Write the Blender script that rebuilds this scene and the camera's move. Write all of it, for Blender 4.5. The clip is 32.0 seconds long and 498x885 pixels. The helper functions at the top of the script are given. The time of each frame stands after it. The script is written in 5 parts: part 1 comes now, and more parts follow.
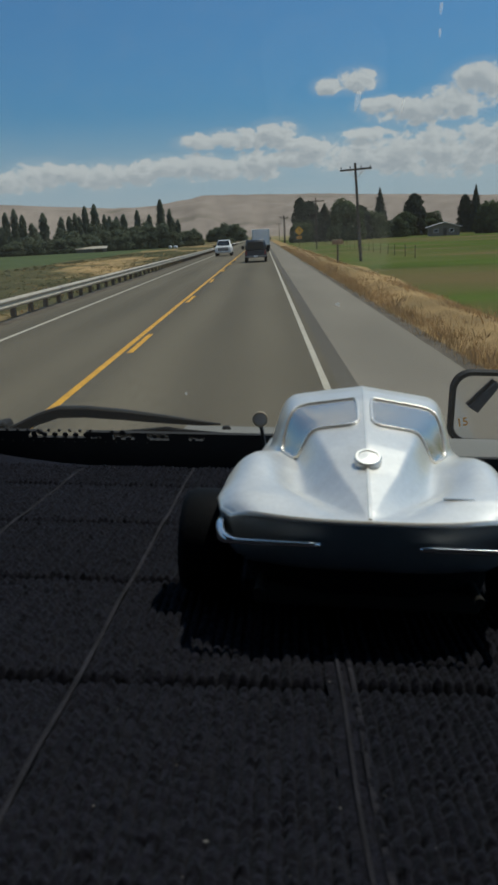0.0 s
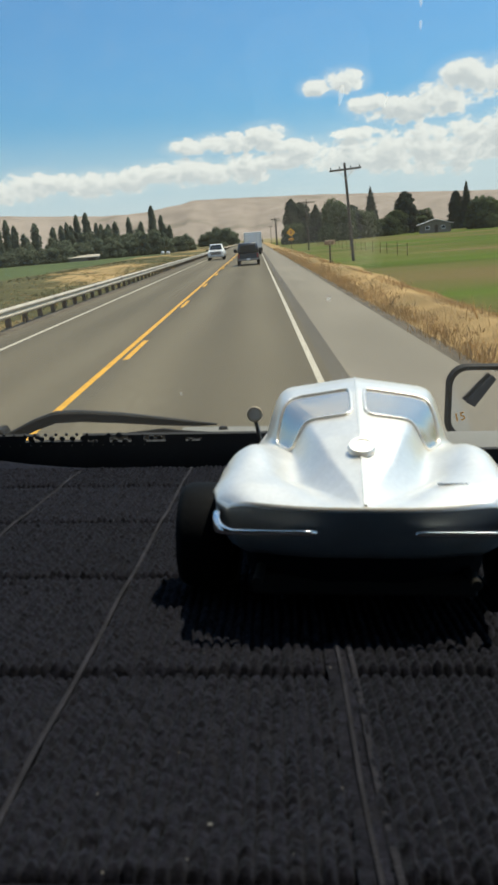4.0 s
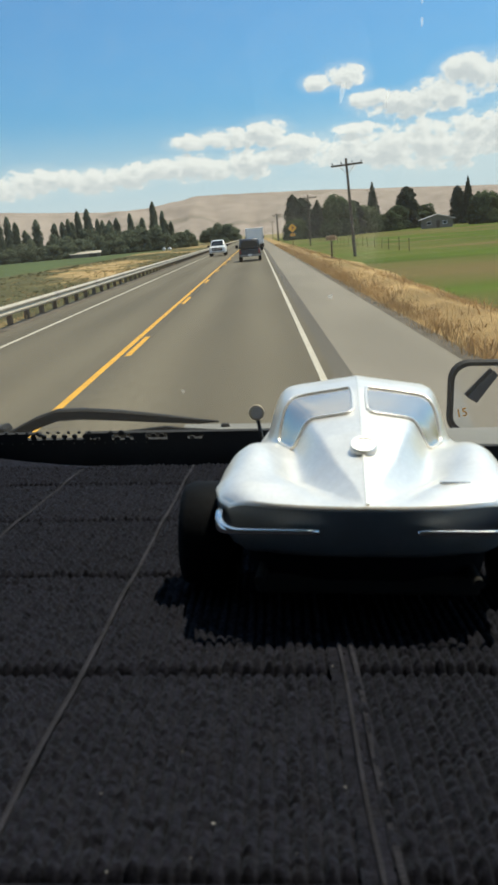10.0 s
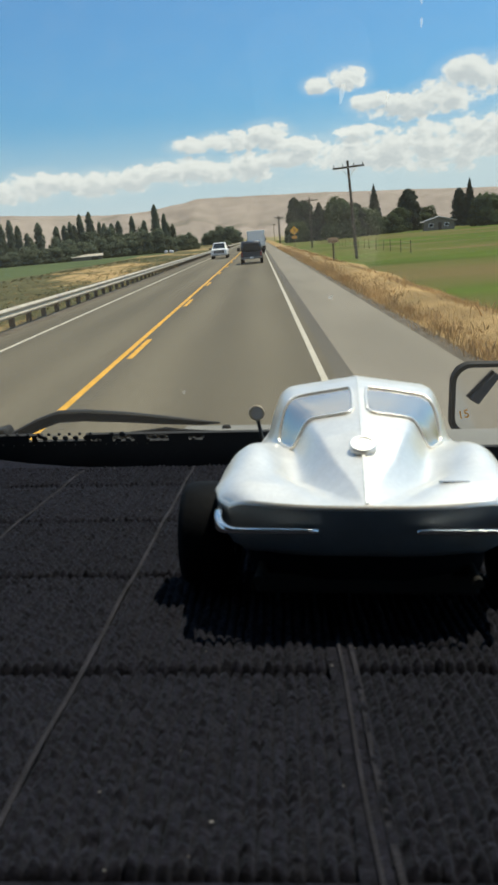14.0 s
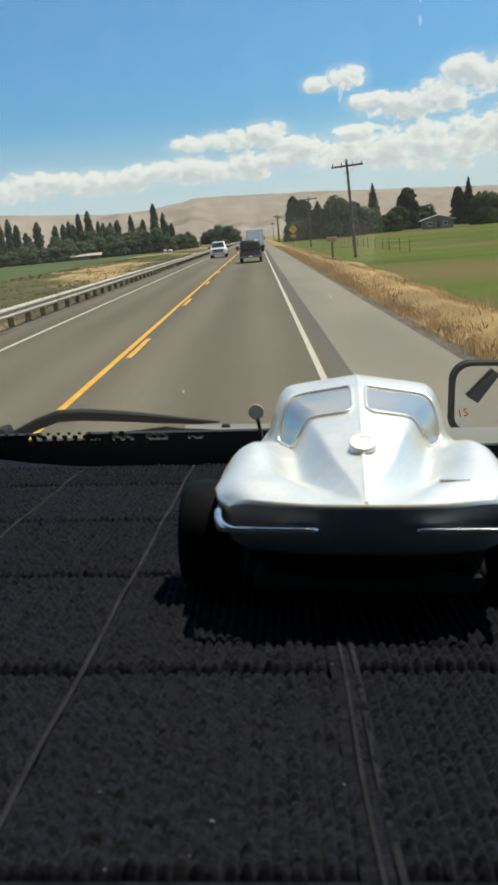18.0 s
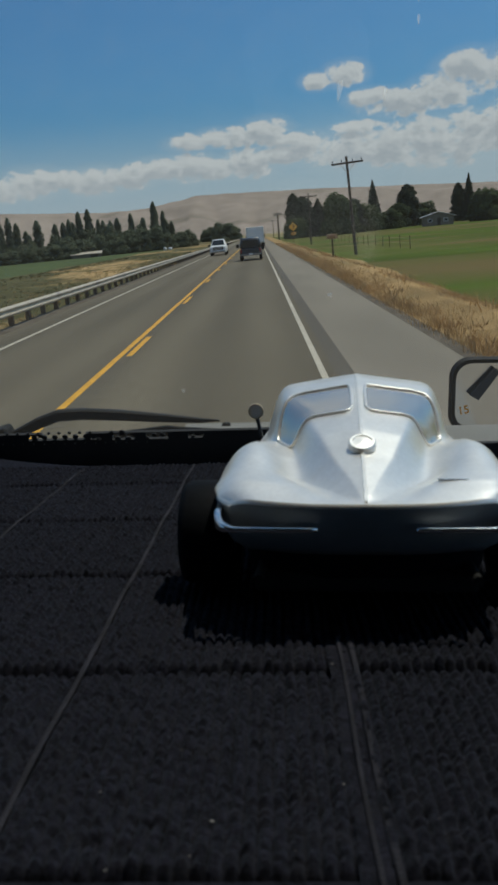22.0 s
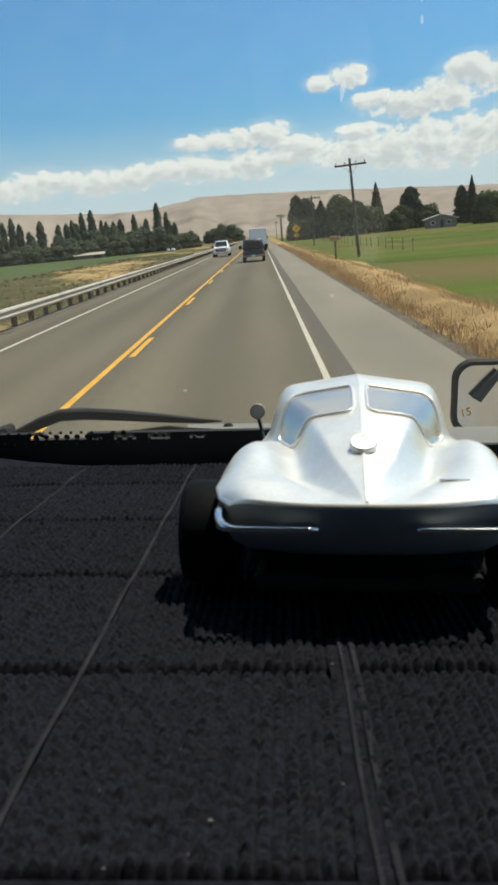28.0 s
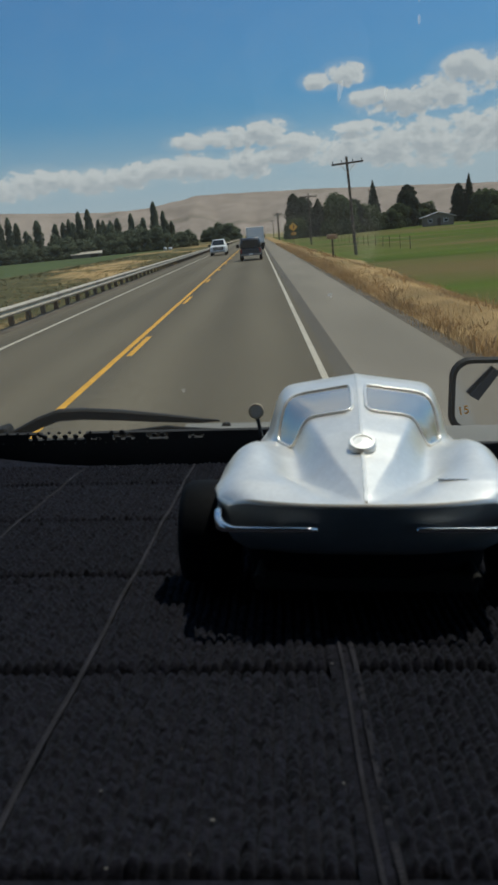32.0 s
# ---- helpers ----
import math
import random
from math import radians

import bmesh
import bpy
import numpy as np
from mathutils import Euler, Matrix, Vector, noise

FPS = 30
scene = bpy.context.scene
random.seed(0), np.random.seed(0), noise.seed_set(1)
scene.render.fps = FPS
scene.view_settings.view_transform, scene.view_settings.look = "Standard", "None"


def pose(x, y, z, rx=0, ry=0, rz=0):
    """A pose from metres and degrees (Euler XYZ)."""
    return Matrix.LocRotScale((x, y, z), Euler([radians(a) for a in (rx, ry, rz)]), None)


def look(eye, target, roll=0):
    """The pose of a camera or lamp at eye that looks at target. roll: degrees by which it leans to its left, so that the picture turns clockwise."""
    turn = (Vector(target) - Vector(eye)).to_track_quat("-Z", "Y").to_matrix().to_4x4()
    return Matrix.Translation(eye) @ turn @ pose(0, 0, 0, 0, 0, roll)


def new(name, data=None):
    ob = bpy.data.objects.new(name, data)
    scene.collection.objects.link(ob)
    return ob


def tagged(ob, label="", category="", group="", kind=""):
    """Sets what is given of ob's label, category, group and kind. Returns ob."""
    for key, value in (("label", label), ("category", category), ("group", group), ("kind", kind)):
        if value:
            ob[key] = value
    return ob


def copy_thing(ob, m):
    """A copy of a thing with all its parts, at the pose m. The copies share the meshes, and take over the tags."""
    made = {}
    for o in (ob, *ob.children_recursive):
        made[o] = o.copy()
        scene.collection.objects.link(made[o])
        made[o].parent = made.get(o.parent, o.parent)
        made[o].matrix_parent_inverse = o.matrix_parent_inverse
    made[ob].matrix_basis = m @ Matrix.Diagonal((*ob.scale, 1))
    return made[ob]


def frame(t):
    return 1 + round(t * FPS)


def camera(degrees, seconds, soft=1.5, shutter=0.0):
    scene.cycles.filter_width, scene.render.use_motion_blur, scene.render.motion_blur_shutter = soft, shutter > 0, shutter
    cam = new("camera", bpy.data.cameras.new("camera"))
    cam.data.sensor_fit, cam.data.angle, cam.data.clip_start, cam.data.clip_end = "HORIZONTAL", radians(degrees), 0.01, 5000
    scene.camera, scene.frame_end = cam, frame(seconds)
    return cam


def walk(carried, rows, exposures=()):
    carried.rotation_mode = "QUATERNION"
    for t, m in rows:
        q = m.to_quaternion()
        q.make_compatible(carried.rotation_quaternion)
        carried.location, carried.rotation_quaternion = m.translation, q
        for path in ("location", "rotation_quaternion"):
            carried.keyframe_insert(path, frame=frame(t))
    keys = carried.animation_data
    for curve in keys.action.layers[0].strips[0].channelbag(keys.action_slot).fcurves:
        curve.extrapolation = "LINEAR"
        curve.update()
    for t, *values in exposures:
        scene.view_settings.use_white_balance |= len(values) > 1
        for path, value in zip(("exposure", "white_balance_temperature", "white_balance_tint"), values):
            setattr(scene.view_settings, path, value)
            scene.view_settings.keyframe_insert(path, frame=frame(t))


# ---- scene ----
cam = camera(34.97, 32.0, soft=3.0)
# focused on the road, so that the mat close to the lens is a little soft
cam.data.dof.use_dof, cam.data.dof.focus_distance, cam.data.dof.aperture_fstop = True, 30.0, 95.0
PATH = [
    (0.0, pose(-0.00219, 0.00198, 2.11291, 75.399, 2.552, 0.982)),
    (0.5, pose(-0.00091, 0.00054, 2.11036, 75.589, 4.148, 0.710)),
    (1.0, pose(-0.00106, 0.00063, 2.10969, 75.671, 4.227, 0.675)),
    (1.5, pose(-0.00107, 0.00008, 2.11066, 75.514, 4.169, 0.677)),
    (2.0, pose(-0.00147, 0.00052, 2.10939, 75.742, 4.141, 0.619)),
    (2.5, pose(-0.00090, 0.00049, 2.10989, 75.592, 4.426, 0.617)),
    (3.0, pose(-0.00132, 0.00013, 2.11023, 75.535, 4.166, 0.486)),
    (3.5, pose(-0.00109, -0.00001, 2.11003, 75.600, 4.337, 0.476)),
    (5.5, pose(-0.00086, 0.00005, 2.11014, 75.501, 4.409, 0.373)),
    (6.0, pose(-0.00089, 0.00026, 2.10998, 75.514, 4.517, 0.464)),
    (6.5, pose(-0.00091, 0.00004, 2.11023, 75.481, 4.448, 0.525)),
    (7.0, pose(-0.00036, 0.00051, 2.10985, 75.460, 4.752, 0.561)),
    (7.5, pose(-0.00039, 0.00064, 2.10913, 75.606, 4.778, 0.591)),
    (8.0, pose(-0.00106, 0.00027, 2.10954, 75.607, 4.489, 0.535)),
    (8.5, pose(-0.00135, -0.00039, 2.11055, 75.502, 4.242, 0.513)),
    (9.0, pose(-0.00055, 0.00002, 2.10975, 75.584, 4.702, 0.565)),
    (9.5, pose(-0.00096, -0.00033, 2.11047, 75.475, 4.548, 0.500)),
    (10.0, pose(-0.00088, -0.00018, 2.11100, 75.308, 4.561, 0.524)),
    (10.5, pose(-0.00010, 0.00046, 2.11009, 75.404, 4.866, 0.629)),
    (11.0, pose(-0.00074, -0.00024, 2.11035, 75.421, 4.527, 0.592)),
    (11.5, pose(0.00007, -0.00043, 2.11123, 75.241, 4.837, 0.628)),
    (12.0, pose(-0.00129, -0.00064, 2.11057, 75.499, 4.257, 0.560)),
    (12.5, pose(-0.00056, 0.00004, 2.11001, 75.491, 4.557, 0.644)),
    (13.0, pose(-0.00022, -0.00040, 2.11055, 75.433, 4.559, 0.701)),
    (13.5, pose(0.00058, 0.00023, 2.10958, 75.463, 4.968, 0.740)),
    (14.0, pose(-0.00016, -0.00035, 2.11018, 75.490, 4.689, 0.647)),
    (14.5, pose(-0.00062, -0.00009, 2.10929, 75.655, 4.574, 0.614)),
    (16.5, pose(-0.00020, -0.00052, 2.11011, 75.517, 4.611, 0.678)),
    (17.0, pose(-0.00065, -0.00035, 2.11012, 75.471, 4.559, 0.583)),
    (17.5, pose(-0.00054, -0.00018, 2.10950, 75.601, 4.680, 0.580)),
    (18.0, pose(-0.00029, -0.00022, 2.11013, 75.414, 4.803, 0.571)),
    (18.5, pose(-0.00063, -0.00013, 2.10986, 75.521, 4.607, 0.595)),
    (19.0, pose(0.00000, 0.00000, 2.11000, 75.403, 4.839, 0.636)),
    (19.5, pose(0.00002, -0.00032, 2.11048, 75.364, 4.769, 0.660)),
    (20.0, pose(0.00014, -0.00017, 2.11026, 75.375, 4.905, 0.631)),
    (20.5, pose(-0.00057, -0.00036, 2.11026, 75.432, 4.595, 0.592)),
    (21.0, pose(-0.00058, -0.00097, 2.11094, 75.370, 4.562, 0.564)),
    (21.5, pose(-0.00046, -0.00019, 2.11043, 75.348, 4.721, 0.560)),
    (22.0, pose(0.00021, -0.00039, 2.11082, 75.250, 5.019, 0.577)),
    (22.5, pose(-0.00032, -0.00045, 2.11066, 75.347, 4.690, 0.607)),
    (23.0, pose(0.00001, -0.00051, 2.11079, 75.301, 4.835, 0.606)),
    (23.5, pose(-0.00028, -0.00045, 2.11050, 75.356, 4.869, 0.516)),
    (24.0, pose(-0.00074, -0.00062, 2.11054, 75.399, 4.683, 0.476)),
    (24.5, pose(-0.00018, -0.00022, 2.11017, 75.388, 4.943, 0.520)),
    (25.0, pose(-0.00015, -0.00029, 2.11066, 75.305, 4.841, 0.582)),
    (25.5, pose(-0.00008, -0.00006, 2.10971, 75.491, 4.784, 0.652)),
    (27.5, pose(0.00011, 0.00128, 2.10930, 75.345, 4.855, 0.767)),
    (28.0, pose(0.00042, -0.00032, 2.11022, 75.369, 4.807, 0.787)),
    (28.5, pose(0.00117, -0.00013, 2.11067, 75.206, 5.180, 0.794)),
    (29.0, pose(0.00034, -0.00003, 2.10970, 75.466, 4.832, 0.755)),
    (29.5, pose(0.00056, -0.00008, 2.10979, 75.428, 4.995, 0.721)),
    (30.0, pose(0.00022, -0.00079, 2.11111, 75.242, 4.899, 0.628)),
    (30.5, pose(-0.00007, -0.00071, 2.11086, 75.296, 4.880, 0.558)),
    (31.0, pose(0.00003, -0.00039, 2.11104, 75.182, 5.044, 0.524)),
    (31.5, pose(0.00016, -0.00029, 2.11070, 75.256, 4.951, 0.617)),
    (32.0, pose(0.00008, -0.00075, 2.11087, 75.256, 4.960, 0.583)),
]
EXPOSURES = [(0.0, -0.41, 6760, 10), (1.0, -0.43, 6760, 10), (2.0, 0.42, 7410, 10), (3.0, 0.46, 7410, 10), (6.0, 0.46, 7410, 10), (9.0, 0.50, 7410, 10), (11.0, 0.48, 7410, 10), (12.0, -0.02, 6950, 10), (13.0, 0.06, 7140, 10), (14.0, 0.42, 7360, 10), (17.0, 0.44, 7410, 10), (19.0, 0.44, 7410, 10), (20.0, -0.11, 7160, 10), (21.0, -0.35, 6860, 10), (22.0, -0.41, 6760, 10), (23.0, -0.41, 6760, 10), (24.0, -0.39, 6760, 10), (25.0, 0.13, 7160, 10), (28.0, 0.42, 7410, 10), (29.0, 0.42, 7410, 10), (30.0, 0.03, 7110, 10), (31.0, -0.29, 6860, 10), (32.0, -0.29, 6810, 10)]
walk(cam, PATH, EXPOSURES)

# ---- sky and sun ----
SUN_EL, SUN_AZ = 66.0, 55.0
sun_dir = Vector((math.sin(radians(SUN_AZ)) * math.cos(radians(SUN_EL)),
                  math.cos(radians(SUN_AZ)) * math.cos(radians(SUN_EL)), math.sin(radians(SUN_EL))))
sun_data = bpy.data.lights.new("sun", "SUN")
sun_data.energy, sun_data.angle, sun_data.color = 4.0, radians(0.53), (1.0, 0.93, 0.83)
sun_lamp = new("sun", sun_data)
sun_lamp.matrix_world = look(sun_dir * 60 + Vector((0, 0, 2)), (0, 0, 2))

world = bpy.data.worlds.new("sky")
scene.world = world
world.use_nodes = True


class Nodes:
    """Short hand for building node trees."""

    def __init__(self, tree):
        self.tree = tree

    def node(self, kind, links=()):
        n = self.tree.nodes.new(kind)
        self.fill(n, links)
        return n

    def fill(self, n, links):
        for key, value in dict(links).items():
            socket = n.inputs[key]
            if isinstance(value, bpy.types.NodeSocket):
                self.tree.links.new(value, socket)
            else:
                socket.default_value = value

    def math(self, op, a, b=0.0, c=0.0):
        n = self.tree.nodes.new("ShaderNodeMath")
        n.operation = op
        self.fill(n, {0: a, 1: b, 2: c})
        return n.outputs[0]

    def smooth(self, value, lo, hi):
        n = self.tree.nodes.new("ShaderNodeMapRange")
        n.interpolation_type = "SMOOTHSTEP"
        self.fill(n, {"Value": value, "From Min": lo, "From Max": hi})
        return n.outputs["Result"]

    def mix(self, fac, a, b, blend="MIX"):
        n = self.tree.nodes.new("ShaderNodeMix")
        n.data_type, n.blend_type = "RGBA", blend
        self.fill(n, {0: fac, 6: a, 7: b})
        return n.outputs[2]

    def noise(self, vector, scale, detail=4.0, rough=0.55):
        return self.node("ShaderNodeTexNoise", {"Vector": vector, "Scale": scale, "Detail": detail, "Roughness": rough}).outputs[0]


# cumulus heaps: azimuth, elevation, half width, half height in degrees; a low row of them runs along the hills
CLOUDS = ((-3.9, 6.35, 1.6, 0.5), (-2.4, 6.5, 1.3, 0.55), (-0.7, 6.4, 1.5, 0.62), (1.1, 6.6, 1.6, 0.80), (2.5, 5.9, 1.5, 0.5),
          (3.9, 5.4, 2.2, 0.8), (6.5, 4.9, 3.0, 1.05), (9.0, 4.9, 3.2, 1.25), (11.8, 4.9, 3.2, 1.45), (14.8, 4.9, 3.2, 1.5), (17.5, 5.6, 2.2, 1.4),
          (4.8, 9.35, 1.0, 0.50), (6.7, 9.6, 1.35, 0.70), (8.2, 8.0, 1.5, 0.55), (10.4, 7.5, 2.5, 0.8),
          (13.2, 7.9, 2.2, 1.0), (14.6, 9.0, 1.9, 1.0), (17.4, 8.7, 2.0, 1.3), (7.4, 6.35, 1.6, 0.35),
          (22.5, 7.5, 3.6, 2.4), (-23.5, 5.2, 3.4, 1.3), (27.0, 5.0, 4.0, 1.6))
LOW_ROW = tuple((-19.0 + 2.1 * i, 4.28 + 0.05 * i + 0.22 * math.sin(1.7 * i + 3.4), 1.9, 0.74 + 0.16 * math.sin(2.6 * i + 3.0)) for i in range(11))


def cloud_group():
    g = bpy.data.node_groups.new("cloud_density", "ShaderNodeTree")
    g.interface.new_socket("Azimuth", in_out="INPUT", socket_type="NodeSocketFloat")
    g.interface.new_socket("Elevation", in_out="INPUT", socket_type="NodeSocketFloat")
    g.interface.new_socket("Density", in_out="OUTPUT", socket_type="NodeSocketFloat")
    g.interface.new_socket("Veil", in_out="OUTPUT", socket_type="NodeSocketFloat")
    n = Nodes(g)
    gi, go = g.nodes.new("NodeGroupInput"), g.nodes.new("NodeGroupOutput")
    az, el = gi.outputs[0], gi.outputs[1]
    best = None
    for a, e, sx, sy in CLOUDS + LOW_ROW:
        dx = n.math("MULTIPLY", n.math("SUBTRACT", az, a), 1 / sx)
        dy = n.math("MULTIPLY", n.math("SUBTRACT", el, e), 1 / sy)
        dy2 = n.math("MULTIPLY", dy, dy)
        d = n.math("SUBTRACT", n.math("MULTIPLY_ADD", dx, n.math("MULTIPLY", dx, -1.0), 1.0), dy2)
        best = d if best is None else n.math("SMOOTH_MAX", best, d, 0.12)
    best = n.math("MAXIMUM", best, -1.6)
    place = n.node("ShaderNodeCombineXYZ", {0: az, 1: n.math("MULTIPLY", el, 1.35), 2: 0.0}).outputs[0]
    stir = n.node("ShaderNodeTexNoise", {"Vector": place, "Scale": 1.4, "Detail": 3.0}).outputs["Color"]
    bent = n.node("ShaderNodeVectorMath", {0: place, 1: n.mix(1.0, stir, (0.55, 0.55, 0.0, 1), "MULTIPLY")}).outputs[0]
    cells = t_voronoi(n, bent, 1.15)
    small = t_voronoi(n, bent, 2.9)
    big = n.noise(place, 0.5, 3.0, 0.5)
    fine = n.noise(bent, 2.2, 6.0, 0.58)
    total = n.math("MULTIPLY_ADD", best, 0.85, 0.34)
    for value, gain, mean in ((big, 1.5, 0.5), (fine, 1.5, 0.5), (cells, -1.0, 0.42), (small, -0.25, 0.40)):
        total = n.math("ADD", total, n.math("MULTIPLY_ADD", value, gain, -gain * mean))
    g.links.new(total, go.inputs[0])
    g.links.new(n.math("MULTIPLY_ADD", big, 1.2, n.math("ADD", best, -0.6)), go.inputs[1])
    return g


def t_voronoi(n, vector, scale):
    """Round billows: the distance to the nearest of many scattered points."""
    v = n.tree.nodes.new("ShaderNodeTexVoronoi")
    v.feature = "SMOOTH_F1"
    n.fill(v, {"Vector": vector, "Scale": scale, "Smoothness": 0.35})
    return v.outputs["Distance"]


def build_world():
    t = world.node_tree
    t.nodes.clear()
    n = Nodes(t)
    sky = t.nodes.new("ShaderNodeTexSky")
    sky.sky_type, sky.sun_disc = "NISHITA", False
    sky.sun_elevation, sky.sun_rotation = radians(SUN_EL), radians(SUN_AZ)
    sky.air_density, sky.dust_density, sky.ozone_density = 1.0, 2.0, 1.6
    way = n.node("ShaderNodeTexCoord").outputs["Generated"]
    xyz = n.node("ShaderNodeSeparateXYZ", {0: way}).outputs
    az = n.math("MULTIPLY", n.math("ARCTAN2", xyz[0], xyz[1]), 180 / math.pi)
    el = n.math("MULTIPLY", n.math("ARCSINE", xyz[2]), 180 / math.pi)
    group = cloud_group()
    here = t.nodes.new("ShaderNodeGroup")
    here.node_tree = group
    above = t.nodes.new("ShaderNodeGroup")
    above.node_tree = group
    t.links.new(az, here.inputs[0])
    t.links.new(el, here.inputs[1])
    t.links.new(n.math("ADD", az, 0.28), above.inputs[0])
    t.links.new(n.math("ADD", el, 0.45), above.inputs[1])
    cover = n.smooth(here.outputs[0], -0.05, 0.55)
    under = n.smooth(above.outputs[0], 0.1, 1.35)
    low = n.smooth(el, 5.2, 2.4)
    lit = n.mix(under, (0.865, 0.935, 1.0, 1), (0.60, 0.68, 0.775, 1))
    lit = n.mix(n.math("MULTIPLY", low, 0.55), lit, (0.62, 0.71, 0.80, 1))
    sky_bright = n.mix(1.0, sky.outputs[0], (SKY_GAIN[0], SKY_GAIN[1], SKY_GAIN[2], 1), "MULTIPLY")
    cloud = n.mix(1.0, lit, (CLOUD_GAIN, CLOUD_GAIN, CLOUD_GAIN, 1), "MULTIPLY")
    haze = n.math("MULTIPLY", n.smooth(el, 9.0, 1.5), 0.70)
    sky_bright = n.mix(haze, sky_bright, (5.6, 6.6, 7.8, 1))
    # thin cloud trails below and between the heaps
    veil = n.math("MULTIPLY", n.smooth(here.outputs[1], -1.9, 0.7), 0.26)
    sky_bright = n.mix(veil, sky_bright, (6.0, 6.5, 7.0, 1))
    colour = n.mix(n.math("MULTIPLY", cover, 0.95), sky_bright, cloud)
    # unseen heaps added overhead, to whiten the fill light and the car's reflections
    high = n.math("MULTIPLY", n.smooth(n.noise(way, 2.6, 6.0, 0.6), 0.47, 0.62), n.smooth(el, 19.0, 30.0))
    colour = n.mix(n.math("MULTIPLY", high, 0.9), colour, (7.2, 7.5, 7.9, 1))
    bg = n.node("ShaderNodeBackground", {"Color": colour, "Strength": 0.1})
    out = t.nodes.new("ShaderNodeOutputWorld")
    t.links.new(bg.outputs[0], out.inputs[0])


SKY_GAIN, CLOUD_GAIN = (0.38, 0.85, 1.23), 7.6
build_world()


# ---- materials ----
def material(name, base, rough=0.7, metal=0.0, vary=0.25, scale=8.0, fine=60.0, bump=0.3, bump_scale=None, stretch=(1, 1, 1),
             second=None, patch=(0.45, 0.6), spec=0.5, coat=0.0, depth=0.01, thin=0.0, tracks=0.0, grain=0.0, per_object=0.0, per_island=0.0):
    """A surface with colour variation at two scales, patches of a second colour and a fine relief, in object space."""
    m = bpy.data.materials.new(name)
    m.use_nodes = True
    t = m.node_tree
    n = Nodes(t)
    b = t.nodes["Principled BSDF"]
    co = n.node("ShaderNodeTexCoord").outputs["Object"]
    co = n.node("ShaderNodeMapping", {"Vector": co, "Scale": stretch}).outputs[0]
    large, small = n.noise(co, scale, 5.0), n.noise(co, fine, 3.0)
    dark = tuple(c * (1 - vary) for c in base) + (1,)
    pale = tuple(min(1, c * (1 + vary)) for c in base) + (1,)
    colour = n.mix(n.smooth(large, 0.3, 0.7), dark, pale)
    colour = n.mix(n.math("MULTIPLY", n.smooth(small, 0.35, 0.7), 0.45), colour, tuple(c * (1 - 0.8 * vary) for c in base) + (1,))
    if second:
        colour = n.mix(n.smooth(n.noise(co, scale * 0.37, 4.0), *patch), colour, tuple(second) + (1,))
    if grain:
        g = n.math("MULTIPLY_ADD", n.smooth(n.noise(co, fine * 0.8, 2.0, 0.6), 0.3, 0.7), 2 * grain, 1 - grain)
        colour = n.mix(1.0, colour, n.node("ShaderNodeCombineXYZ", {0: g, 1: g, 2: g}).outputs[0], "MULTIPLY")
    if tracks:
        sep = n.node("ShaderNodeSeparateXYZ", {0: n.node("ShaderNodeTexCoord").outputs["Object"]}).outputs
        wave = n.math("SINE", n.math("MULTIPLY_ADD", sep[0], 3.46, 1.9))
        wave = n.math("MULTIPLY_ADD", n.math("MULTIPLY", wave, n.noise(co, 0.8, 2.0)), tracks * 2, 1.0)
        colour = n.mix(1.0, colour, n.node("ShaderNodeCombineXYZ", {0: wave, 1: wave, 2: wave}).outputs[0], "MULTIPLY")
    if per_object or per_island:
        rnd = n.node("ShaderNodeObjectInfo").outputs["Random"] if per_object else n.node("ShaderNodeNewGeometry").outputs["Random Per Island"]
        k = per_object or per_island
        fac = n.math("MULTIPLY_ADD", rnd, 2 * k, 1 - k)
        grey = n.node("ShaderNodeCombineXYZ", {0: fac, 1: fac, 2: fac}).outputs[0]
        colour = n.mix(1.0, colour, grey, "MULTIPLY")
    t.links.new(colour, b.inputs["Base Color"])
    b.inputs["Metallic"].default_value = metal
    b.inputs["Specular IOR Level"].default_value = spec
    b.inputs["Coat Weight"].default_value = coat
    r = n.math("MULTIPLY_ADD", small, 0.3 * rough, rough * 0.85)
    t.links.new(r, b.inputs["Roughness"])
    if bump:
        hgt = n.noise(co, bump_scale or fine, 6.0, 0.65)
        t.links.new(n.node("ShaderNodeBump", {"Height": hgt, "Strength": bump, "Distance": depth}).outputs[0], b.inputs["Normal"])
    if thin:
        through_light = n.node("ShaderNodeBsdfTranslucent", {"Color": colour})
        both = n.node("ShaderNodeMixShader", {0: thin, 1: b.outputs[0], 2: through_light.outputs[0]})
        t.links.new(both.outputs[0], t.nodes["Material Output"].inputs["Surface"])
    return m


